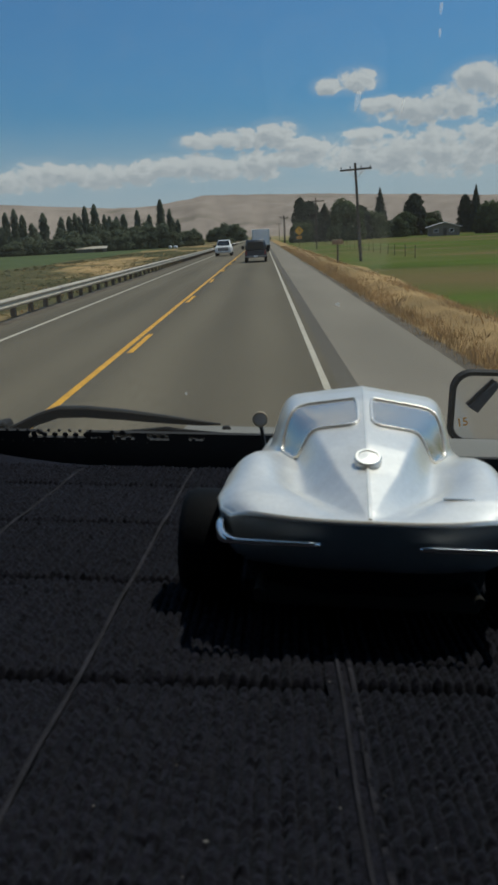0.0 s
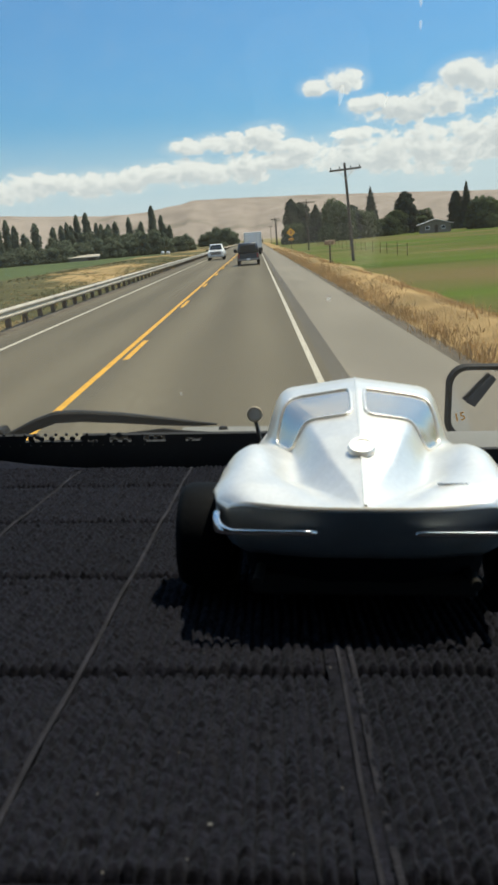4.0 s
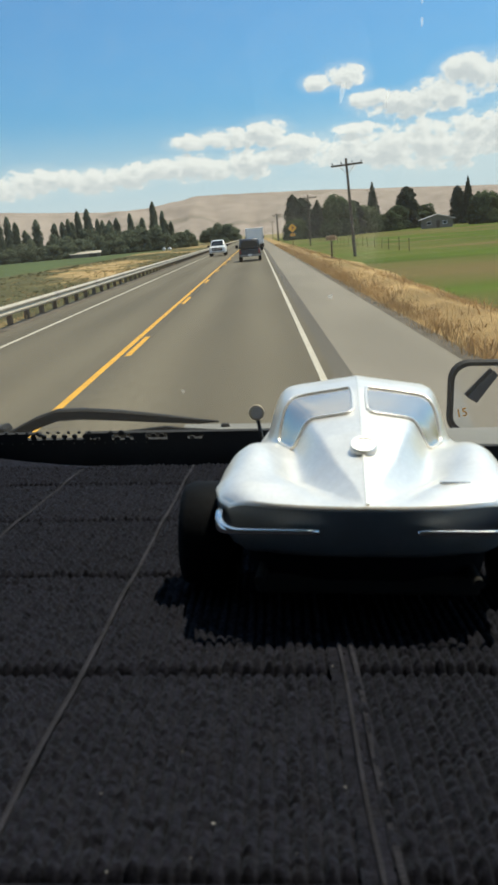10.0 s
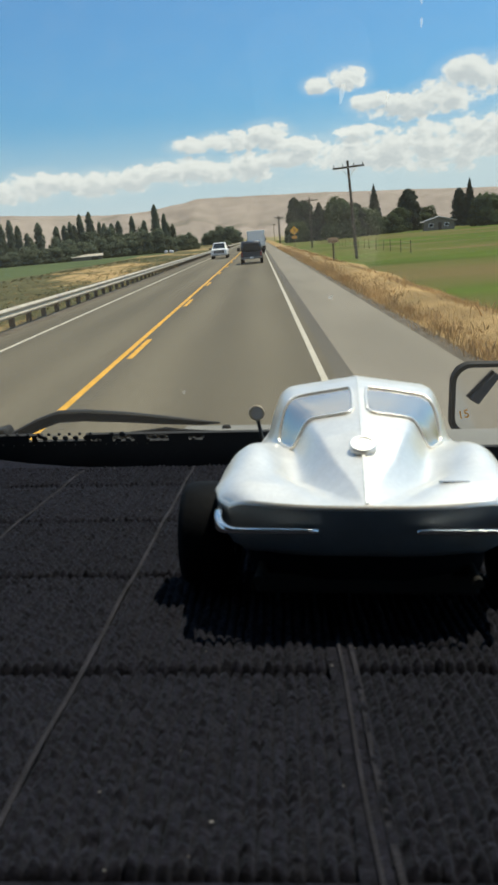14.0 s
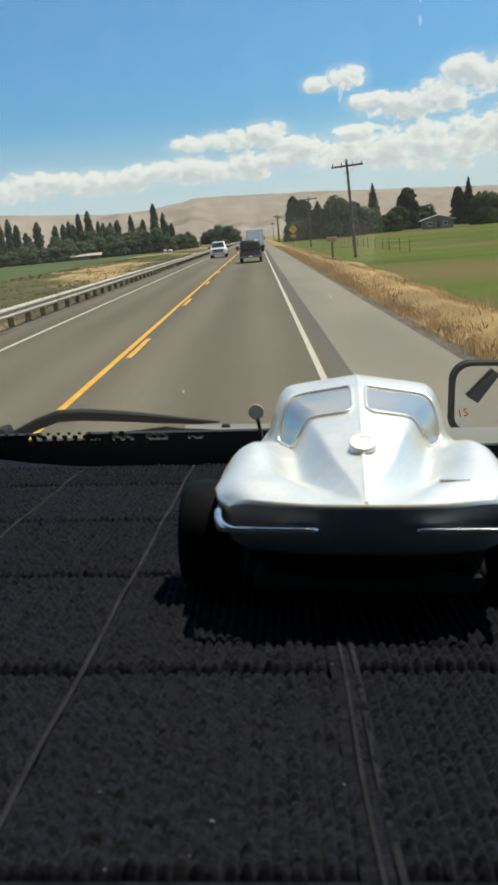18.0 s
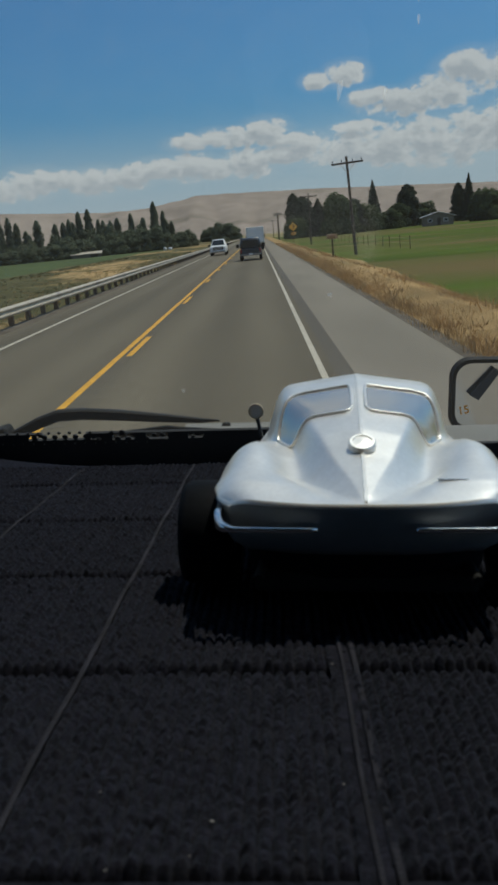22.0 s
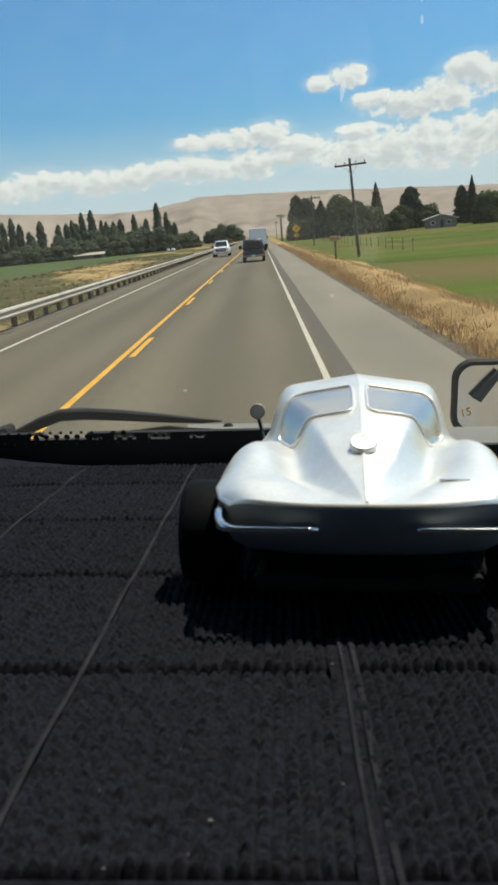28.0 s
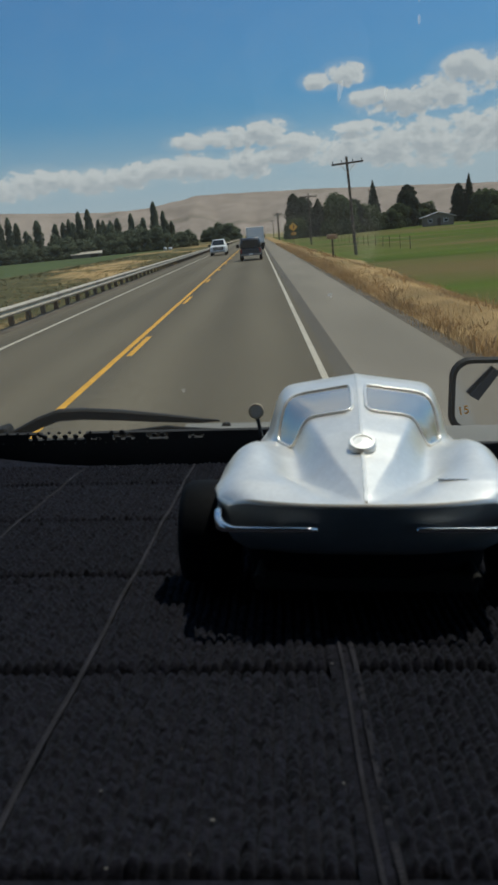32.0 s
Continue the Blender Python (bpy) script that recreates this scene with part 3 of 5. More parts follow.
def crown_points(kind, count, rng):
    """Points through a crown of height and half width one, in lumps with gaps, and the way each faces."""
    if kind in ("poplar", "spruce"):
        a = rng.uniform(0, 2 * np.pi, count)
        if kind == "poplar":
            t = rng.uniform(0, 1, count)
            r = np.interp(t, [0, 0.08, 0.5, 0.8, 0.93, 1.0], [0.85, 1.0, 0.88, 0.66, 0.42, 0.12]) * np.sqrt(rng.uniform(0.25, 1, count))
            r *= 1 + 0.2 * np.sin(a * 3 + t * 17) + 0.08 * np.sin(t * 41)
            z, tilt = 0.01 + 0.99 * t, 0.35 + 0.8 * t ** 4
        else:
            t = rng.beta(1.0, 1.7, count)
            r = (1 - t) ** 0.85 * (0.82 + 0.3 * np.abs(np.sin(t * 34))) * np.sqrt(rng.uniform(0.25, 1, count))
            r *= 1 + 0.25 * np.sin(a * 7 + np.floor(t * 11) * 2.1)
            z, tilt = 0.03 + 0.97 * t - 0.05 * r, np.full(count, 0.4)
        facing = np.stack([np.cos(a), np.sin(a), tilt], 1)
        return np.stack([r * np.cos(a), r * np.sin(a), z], 1), facing / np.linalg.norm(facing, axis=1)[:, None]
    lumps = []
    for _ in range(26):
        v = rng.normal(size=3)
        v /= np.linalg.norm(v)
        v[2] = v[2] * 0.9
        lumps.append((v * rng.uniform(0.25, 0.72), rng.uniform(0.22, 0.42)))
    for k in range(10):
        a = k * 0.63 + rng.uniform(-0.2, 0.2)
        lumps.append((np.array([0.6 * np.cos(a), 0.6 * np.sin(a), -0.62]), rng.uniform(0.28, 0.40)))
    which = rng.integers(0, len(lumps), count)
    c = np.array([l[0] for l in lumps])[which]
    rad = np.array([l[1] for l in lumps])[which]
    v = rng.normal(size=(count, 3))
    v /= np.linalg.norm(v, axis=1)[:, None]
    p = c + v * (rad * rng.uniform(0.55, 1.05, count))[:, None]
    facing = v + 0.6 * c
    return np.stack([p[:, 0], p[:, 1], np.clip(0.48 + 0.52 * p[:, 2], 0.02, 1.0)], 1), facing / np.linalg.norm(facing, axis=1)[:, None]


def build_tree(kind, seed, mat, label, count, leaf, slim):
    """A tree of height one metre that is scaled to fit the camera's view."""
    rng = np.random.default_rng(seed)
    tree = thing("%s_tree" % kind, Matrix(), label, "tree", "roadside trees")
    trunk = rod((0, 0, -0.02), (0.01, 0.0, 0.45), 0.022, 0.012, 8)
    rod((0.01, 0, 0.45), (0.0, 0.01, 0.9), 0.012, 0.003, 7, trunk)
    for i in range(7):
        a, z = rng.uniform(0, 6.28), 0.25 + 0.08 * i
        reach = slim * rng.uniform(0.4, 0.7)
        rod((0, 0, z), (reach * math.cos(a), reach * math.sin(a), z + 0.12), 0.009, 0.003, 6, trunk)
    part("trunk", trunk, "bark", tree)
    pts, facing = crown_points(kind, count, rng)
    part("crown", leaf_cloud(pts * np.array([slim, slim, 1.0]), facing, leaf, rng), mat, tree)
    return tree


# kind, place, height and half width of each
POPLARS = ((-65.4, 208, 9.9, 1.09), (-64.0, 211, 10.8, 1.09), (-62.6, 213, 9.4, 1.09), (-59.0, 220, 9.9, 1.33), (-55.9, 227, 8.9, 1.09), (-54.3, 230, 9.1, 1.09),
           (-53.1, 232, 9.9, 1.01), (-52.4, 234, 9.1, 1.09), (-51.0, 236, 11.7, 1.09), (-49.1, 240, 12.3, 1.25), (-47.0, 244, 9.6, 0.94), (-46.0, 246, 9.2, 1.01),
           (-44.3, 249, 9.1, 1.09), (-42.7, 252, 9.7, 1.25), (-39.5, 259, 10.9, 1.09), (-36.4, 264, 9.6, 1.17), (-33.4, 270, 14.0, 1.40), (-31.1, 275, 11.4, 1.01),
           (-68.5, 204, 10.3, 1.17), (-71.5, 200, 9.3, 1.09))
LEFT_ROUND = ((-61.0, 197, 6.0, 4.4), (-57.5, 200, 6.5, 4.6), (-52.6, 205, 6.4, 4.6), (-48.7, 208, 6.2, 4.8), (-44.9, 212, 6.2, 4.6), (-42.6, 216, 8.3, 5.1),
              (-38.9, 222, 7.8, 4.8), (-35.9, 226, 8.1, 4.6), (-33.0, 230, 7.8, 5.1), (-29.6, 236, 8.1, 5.1), (-26.4, 240, 6.8, 4.0), (-25.5, 262, 8.6, 5.1), (-22.0, 266, 7.3, 4.0),
              (-26.5, 452, 12.5, 7.7), (-20.5, 448, 13.3, 8.2), (-14.0, 430, 12.2, 7.2), (-12.0, 415, 9.1, 4.4), (-13.0, 330, 3.9, 2.4))
RIGHT_ROUND = ((12.6, 224, 10.6, 3.9), (16.2, 214, 9.6, 3.4), (21.0, 212, 11.9, 5.1), (26.7, 226, 9.0, 3.2), (30.3, 229, 8.8, 3.9), (34.0, 240, 7.0, 3.7), (38.8, 244, 6.6, 3.4), (44.0, 262, 5.9, 3.4), (47.9, 275, 9.1, 4.1),
               (58.2, 290, 9.1, 5.1), (68.6, 246, 10.9, 5.5), (74.5, 262, 10.5, 5.3), (88.0, 300, 9.9, 5.8), (10.2, 214, 6.2, 3.4), (23.5, 222, 7.7, 4.1))
RIGHT_CONIFER = ((10.1, 217, 11.3, 2.6, 0), (36.7, 257, 15.1, 3.1, 1), (51.5, 280, 13.6, 4.2, 0), (81.9, 334, 14.6, 3.2, 0), (80.2, 311, 17.1, 3.2, 1))


def build_trees():
    rng = random.Random(12)
    makers = {
        "poplar": [build_tree("poplar", 20 + i, "poplar", "tall slim poplar in a row behind a field, leaves paled for haze", 3600, 0.024, 0.16) for i in range(3)],
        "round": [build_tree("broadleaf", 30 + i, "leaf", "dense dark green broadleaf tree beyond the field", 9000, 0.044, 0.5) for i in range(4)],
        "far": [build_tree("broadleaf", 36 + i, "far_leaf", "rounded broadleaf tree in a row, haze put into its grey-green", 8000, 0.044, 0.5) for i in range(2)],
        "yew": [build_tree("poplar", 40 + i, "needle", "dark full conifer near the farmhouse", 5200, 0.031, 0.24) for i in range(2)],
        "spruce": [build_tree("spruce", 50 + i, "needle", "pointed dark spruce near the farmhouse", 4600, 0.025, 0.24) for i in range(2)],
    }
    for ob in makers["yew"]:
        ob.name = "conifer_tree"
    homes = {}

    def plant(kind, x, y, hgt, half):
        source = rng.choice(makers[kind])
        slim = {"poplar": 0.16, "round": 0.5, "far": 0.5, "yew": 0.24, "spruce": 0.24}[kind]
        m = at(x, y, -0.05, rng.uniform(0, 360), hgt, half / slim)
        if source.name in homes:
            copy_thing(source, m)
        else:
            homes[source.name] = (source, m)

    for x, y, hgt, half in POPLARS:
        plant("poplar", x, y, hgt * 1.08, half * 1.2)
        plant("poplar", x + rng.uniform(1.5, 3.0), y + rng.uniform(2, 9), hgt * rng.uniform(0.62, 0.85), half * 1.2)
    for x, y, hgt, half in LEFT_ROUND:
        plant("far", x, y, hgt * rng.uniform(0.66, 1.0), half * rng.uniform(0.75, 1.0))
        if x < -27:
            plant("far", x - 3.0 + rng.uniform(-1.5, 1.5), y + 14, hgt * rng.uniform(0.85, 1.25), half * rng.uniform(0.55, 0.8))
    for x, y, hgt, half in RIGHT_ROUND:
        plant("spruce" if x == 16.2 else "yew" if x in (12.6, 26.7) else "round", x, y, hgt, half * 1.12)
        plant("round", x + rng.uniform(1, 3), y + rng.uniform(4, 9), hgt * rng.uniform(0.5, 0.8), half * 0.9)
    for x, y, hgt, half, tall in RIGHT_CONIFER:
        plant("spruce" if tall else "yew", x, y, hgt, half)
    for source, m in homes.values():
        source.matrix_basis = m
    for ob in [o for group in makers.values() for o in group if o.name not in homes]:
        for child in list(ob.children):
            bpy.data.objects.remove(child)
        bpy.data.objects.remove(ob)


build_trees()


# ---- grass ----
def build_grass(name, mat, label, count, seed, zone, hgt, width):
    """Bent blades of grass in clumps over a zone (x0, x1, y0, y1)."""
    rng = np.random.default_rng(seed)
    x0, x1, y0, y1 = zone
    clumps = count // 9
    cx = rng.uniform(x0, x1, clumps)
    cy = y0 + (y1 - y0) * rng.uniform(0, 1, clumps) ** 1.7
    tall = np.clip(rng.normal(1.0, 0.35, clumps), 0.3, 1.9)
    px = np.repeat(cx, 9) + rng.normal(0, 0.10, clumps * 9)
    py = np.repeat(cy, 9) + rng.normal(0, 0.12, clumps * 9)
    hh = np.repeat(tall, 9) * hgt * rng.uniform(0.5, 1.15, clumps * 9)
    far = 1 + py / 40
    w = width * far * rng.uniform(0.6, 1.3, len(px))
    lean = rng.normal(0, 0.28, (len(px), 2)) * hh[:, None]
    a = rng.uniform(0, np.pi, len(px))
    ux, uy = np.cos(a) * w / 2, np.sin(a) * w / 2
    base = -0.03
    p = np.stack([np.stack([px - ux, py - uy, np.full_like(px, base)], 1), np.stack([px + ux, py + uy, np.full_like(px, base)], 1),
                  np.stack([px + ux * 0.7 + lean[:, 0] * 0.4, py + uy * 0.7 + lean[:, 1] * 0.4, hh * 0.6], 1),
                  np.stack([px + lean[:, 0], py + lean[:, 1], hh], 1),
                  np.stack([px - ux * 0.7 + lean[:, 0] * 0.4, py - uy * 0.7 + lean[:, 1] * 0.4, hh * 0.6], 1)], 1).reshape(-1, 3)
    faces = np.arange(5 * len(px)).reshape(-1, 5).tolist()
    tagged(part(name, (p.tolist(), [], faces), mat), label, "grass", kind="stuff")


build_grass("dry_grass", "straw", "dry straw-coloured grass along the shoulder", 90000, 1, (3.3, 5.3, 6, 150), 0.14, 0.007)
build_grass("tall_grass", "straw", "clumps of tall seeding grass in the verge", 5000, 5, (3.5, 5.2, 6, 110), 0.30, 0.007)
build_grass("brown_weeds", "brown", "dead brown weeds among the dry grass", 2200, 7, (3.4, 5.4, 6, 120), 0.24, 0.009)
build_grass("bank_grass", "weed", "green and olive weeds behind the guard rail", 26000, 3, (-24, -8.1, 16, 150), 0.13, 0.014)
build_grass("bank_straw", "straw", "patches of dry grass behind the guard rail", 9000, 4, (-22, -7.9, 16, 130), 0.12, 0.013)


# ---- utility poles ----
def build_poles():
    pole = thing("utility_pole", at(7.5, 115.0, 0, 4), "dark wooden utility pole with a single crossarm", "utility pole", "utility poles")
    part("pole_shaft", rod((0, 0, -0.4), (0, 0, 6.9), 0.125, 0.085, 14), "pole_wood", pole)
    part("crossarm", box((0, -0.14, 6.45), (2.3, 0.10, 0.13), 0.01), "pole_wood", pole)
    for s in (-1, 1):
        part("brace", rod((0.55 * s, -0.14, 6.40), (0, -0.12, 5.75), 0.018, None, 6), "galvanised", pole)
    for x in (-1.05, -0.4, 0.4, 1.05):
        part("insulator", lathe(((0.02, 6.51), (0.02, 6.56), (0.05, 6.58), (0.03, 6.63), (0.045, 6.66), (0.0, 6.70)), 10), "black_metal", pole, m=at(x, -0.14, 0))
    copy_thing(pole, at(7.17, 60.2, 0, 4) @ Matrix.Rotation(radians(-3), 4, "Y"))
    for x, y in ((5.3, 205), (6.0, 222), (6.6, 330)):
        copy_thing(pole, at(x, y, 0, 4))


build_poles()


# ---- vehicles and house on and beside the road ----
def wheel(parent, x, y, r, w, hub="aluminium"):
    tyre = part("tyre", lathe(((r * 0.62, -w / 2), (r * 0.93, -w / 2), (r, -w * 0.36), (r, w * 0.36), (r * 0.93, w / 2), (r * 0.62, w / 2), (r * 0.62, -w / 2)), 28, "X"), "rubber", None, smooth=True)
    base = thing("wheel", at(x, y, r), "", "")
    base.parent = parent
    tyre.parent = base
    rim = part("rim", lathe(((0.0, -w * 0.42), (r * 0.25, -w * 0.44), (r * 0.5, -w * 0.30), (r * 0.63, -w * 0.42), (r * 0.63, w * 0.42), (r * 0.5, w * 0.30), (r * 0.25, w * 0.44), (0.0, w * 0.42)), 24, "X"), hub, base)
    return base


def hull(sections, mat, name, parent, label="", smooth=False, bevel=0.0):
    """A body lofted from (y, half width low, half width high, z low, z high) sections, with rounded corners."""
    rings = []
    for y, wl, wh, zl, zh in sections:
        c = 0.06 * (zh - zl)
        d = 0.10 * wh
        rings.append([(-wl + d, y, zl), (wl - d, y, zl), (wl, y, zl + c * 2), (wl * 0.5 + wh * 0.5 + 0.01, y, (zl + zh) / 2), (wh, y, zh - c * 2), (wh - d, y, zh), (-wh + d, y, zh), (-wh, y, zh - c * 2), (-wl * 0.5 - wh * 0.5 - 0.01, y, (zl + zh) / 2), (-wl, y, zl + c * 2)])
    return part(name, loft(rings), mat, parent, label, smooth=smooth)


def build_suv():
    """Dark pickup with a canopy, seen from behind; its tail is at y = 0."""
    car = thing("pickup_truck", at(-0.66, 67.5, 0), "dark grey pickup truck with a canopy, driving ahead", "pickup truck", "vehicles")
    hull(((0.0, 0.86, 0.86, 0.52, 0.98), (0.12, 0.92, 0.90, 0.42, 1.02), (2.0, 0.93, 0.91, 0.36, 1.03), (4.3, 0.92, 0.88, 0.36, 1.03), (5.1, 0.86, 0.76, 0.42, 0.95)), "grey_body", "body", car)
    hull(((0.10, 0.88, 0.74, 1.0, 1.78), (0.35, 0.90, 0.80, 1.0, 1.84), (1.9, 0.90, 0.80, 1.0, 1.85), (3.0, 0.88, 0.74, 1.0, 1.82), (3.9, 0.85, 0.62, 1.0, 1.14)), "grey_body", "canopy", car, smooth=True)
    part("rear_window", prism(((-0.70, 1.08), (0.70, 1.08), (0.66, 1.55), (0.58, 1.66), (-0.58, 1.66), (-0.66, 1.55)), 0.045, 0.085), "dark_glass", car)
    part("tailgate", box((0, -0.012, 0.78), (1.36, 0.03, 0.40), 0.012), "grey_body", car)
    part("bumper", box((0, -0.09, 0.50), (1.74, 0.16, 0.14), 0.03), "dull_steel", car, "dull grey rear bumper")
    part("number_plate", box((0, -0.175, 0.52), (0.31, 0.012, 0.13), 0.004), "white_body", car, "pale blank plate")
    for s in (-1, 1):
        part("tail_lamp", box((0.79 * s, -0.01, 0.80), (0.13, 0.05, 0.34), 0.015), "tail_red", car)
        mirror = part("side_mirror", box((1.13 * s, 3.35, 1.20), (0.26, 0.10, 0.30), 0.03), "black_metal", car)
        for y in (0.95, 4.15):
            wheel(car, 0.82 * s, y, 0.36, 0.24)
        for y in (0.5, 1.7):
            part("side_window", box((0.80 * s, y + 0.5, 1.38), (0.02, 1.0, 0.36), 0.008, rot=Matrix.Rotation(radians(-12 * s), 4, "Y")), "dark_glass", car)


def build_box_truck():
    """White box truck, rear towards the camera."""
    car = thing("box_truck", at(-0.30, 110.0, 0), "white box truck with tall square body ahead on the road", "truck", "vehicles")
    part("cargo_box", box((0, 3.3, 1.95), (2.38, 6.6, 2.1), 0.03), "white_body", car)
    part("door_surround", box((0, -0.02, 1.95), (2.30, 0.05, 2.0), 0.01), "aluminium", car)
    for i in range(7):
        part("door_slat", box((0, -0.05, 1.12 + 0.27 * i), (2.02, 0.04, 0.25), 0.01), "white_body", car)
    part("rear_bumper", box((0, 0.05, 0.60), (2.2, 0.14, 0.18), 0.02), "black_metal", car)
    part("chassis", box((0, 3.6, 0.72), (0.9, 7.6, 0.26), 0.02), "black_metal", car)
    hull(((6.75, 0.98, 0.92, 0.55, 2.35), (7.7, 1.0, 0.88, 0.55, 2.35), (8.3, 0.98, 0.80, 0.55, 1.5), (8.9, 0.92, 0.8, 0.6, 1.35)), "white_body", "cab", car)
    for s in (-1, 1):
        part("tail_lamp", box((0.98 * s, 0.0, 0.74), (0.22, 0.05, 0.10), 0.01), "tail_red", car)
        part("mud_flap", box((0.86 * s, 1.0, 0.42), (0.5, 0.02, 0.5), 0.005), "rubber", car)
        part("wing_mirror", box((1.30 * s, 7.9, 1.75), (0.20, 0.08, 0.42), 0.03), "black_metal", car)
        for y in (1.7, 7.7):
            wheel(car, 0.90 * s, y, 0.44, 0.36 if y < 3 else 0.25, "white_body")


def build_oncoming():
    """White pickup facing the camera in the other lane; its nose is at y = 0."""
    car = thing("pickup_truck", at(-4.75, 96.0, 0), "white pickup truck coming along the other lane", "pickup truck", "vehicles")
    hull(((0.0, 0.88, 0.84, 0.45, 1.05), (0.15, 0.96, 0.92, 0.36, 1.12), (1.5, 0.98, 0.94, 0.34, 1.16), (3.6, 0.98, 0.94, 0.34, 1.14), (5.7, 0.96, 0.92, 0.40, 1.12)), "white_body", "body", car)
    hull(((1.35, 0.88, 0.70, 1.12, 1.20), (2.0, 0.90, 0.70, 1.12, 1.80), (2.5, 0.90, 0.72, 1.12, 1.86), (3.4, 0.90, 0.72, 1.12, 1.86), (3.8, 0.90, 0.72, 1.12, 1.75)), "white_body", "cab", car)
    part("windshield", loft([[(-0.76, 1.31, 1.20), (0.76, 1.31, 1.20), (0.62, 1.90, 1.78), (-0.62, 1.90, 1.78)], [(-0.76, 1.45, 1.20), (0.76, 1.45, 1.20), (0.62, 2.04, 1.78), (-0.62, 2.04, 1.78)]]), "dark_glass", car)
    grille = part("grille", box((0, -0.04, 0.82), (1.24, 0.10, 0.38), 0.02), "sign_black", car)
    for i in range(3):
        part("grille_bar", box((0, -0.095, 0.72 + 0.10 * i), (1.12, 0.02, 0.025), 0.004), "chrome", grille)
    part("bumper", box((0, -0.08, 0.52), (1.86, 0.16, 0.20), 0.04), "aluminium", car)
    part("number_plate", box((0, -0.17, 0.52), (0.30, 0.012, 0.14), 0.004), "white_body", car, "pale blank plate")
    for s in (-1, 1):
        part("headlight", box((0.75 * s, -0.01, 0.86), (0.30, 0.08, 0.22), 0.03), "lamp_clear", car)
        part("side_mirror", box((1.12 * s, 1.75, 1.22), (0.24, 0.10, 0.24), 0.04), "black_metal", car)
        part("side_window", box((0.82 * s, 2.7, 1.50), (0.02, 1.4, 0.34), 0.008, rot=Matrix.Rotation(radians(-14 * s), 4, "Y")), "dark_glass", car)
        for y in (0.95, 4.5):
            wheel(car, 0.86 * s, y, 0.39, 0.27)


def build_house():
    house = thing("farmhouse", at(49.8, 226, 0, -8), "low pale farmhouse with a grey gabled roof", "house")
    part("wall", box((0, 2.5, 1.1), (8.2, 6.0, 2.3), 0.0), "siding", house)
    part("roof", prism(((-4.8, 2.2), (0, 3.5), (4.8, 2.2), (4.8, 2.35), (0, 3.66), (-4.8, 2.35)), -1.0, 6.2), "roofing", house)
    part("gable", prism(((-4.1, 2.25), (4.1, 2.25), (0, 3.42)), -0.5, -0.4), "siding", house)
    for x in (-2.2, 2.0):
        win = part("window", box((x, -0.53, 1.35), (1.2, 0.08, 0.9), 0.01), "white_body", house)
        part("pane", box((x, -0.58, 1.35), (1.0, 0.03, 0.7), 0.004), "dark_glass", win)
    part("door", box((0.2, -0.53, 1.0), (0.9, 0.06, 2.0), 0.01), "bark", house)


def build_shed():
    shed = thing("farm_shed", at(-43.5, 205, -0.70, 10), "low grey farm shed with a dull metal roof below the trees", "shed")
    part("wall", box((0, 2.0, 0.75), (7.4, 4.0, 1.7), 0.0), "siding", shed)
    part("roof", prism(((-0.5, 1.50), (4.4, 2.05), (4.4, 2.17), (-0.5, 1.62)), -4.0, 4.0, "X"), "galvanised", shed)
    part("doorway", box((1.9, -0.02, 0.70), (1.8, 0.06, 1.4), 0.01), "bark", shed, "dark doorway")
    # two pale low shapes of unknown kind, modelled as white rolls
    for x, y, r in ((-25.4, 222, 0.40), (-23.6, 219, 0.36)):
        bale = thing("wrapped_bale", at(x, y, r - 0.08, 25 * x), "pale low roll beside the trees, its kind unknown", "bale", "bales beside the trees")
        part("roll", lathe(((0.0, -0.6), (r * 0.92, -0.6), (r, -0.52), (r, 0.52), (r * 0.92, 0.6), (0.0, 0.6)), 20, "X"), "white_body", bale, smooth=True)


def build_fence():
    fence = thing("field_fence", at(11.5, 62, 0), "weathered wooden fence posts with slack wire", "fence")
    post = part("post", rod((0, 0, -0.3), (0, 0, 0.95), 0.036, 0.03, 8), "post_wood", fence)
    for i in range(1, 22):
        again(post, pose(0.06 * math.sin(i * 2.3), i * 4.6, 0.05 * math.sin(i * 1.7), 3 * math.sin(i), 3 * math.cos(i * 1.9), 0))
    for z in (0.40, 0.80):
        part("wire", bar([(0.03 * math.sin(i), i * 2.3, z - 0.03 * (i % 2)) for i in range(43)], 0.006, 0.006), "galvanised", fence)


def build_sign():
    sign = thing("warning_sign", at(4.6, 104, 0, 0), "yellow diamond warning sign with a lower plate on a post", "road sign")
    part("sign_post", box((0, 0, 1.3), (0.09, 0.06, 3.2), 0.008), "post_wood", sign)
    face = part("sign_face", box((0, -0.06, 2.55), (0.78, 0.02, 0.78), 0.004, rot=Matrix.Rotation(radians(45), 4, "Y")), "sign_yellow", sign)
    part("road_symbol", box((0.0, -0.075, 2.55), (0.09, 0.006, 0.62), 0.001), "sign_black", face)
    part("side_symbol", box((0.14, -0.075, 2.58), (0.24, 0.006, 0.08), 0.001), "sign_black", face)
    plate = part("lower_plate", box((0, -0.06, 1.72), (0.62, 0.02, 0.30), 0.004), "sign_yellow", sign)
    part("plate_bar", box((0, -0.075, 1.72), (0.44, 0.006, 0.09), 0.001), "sign_black", plate)


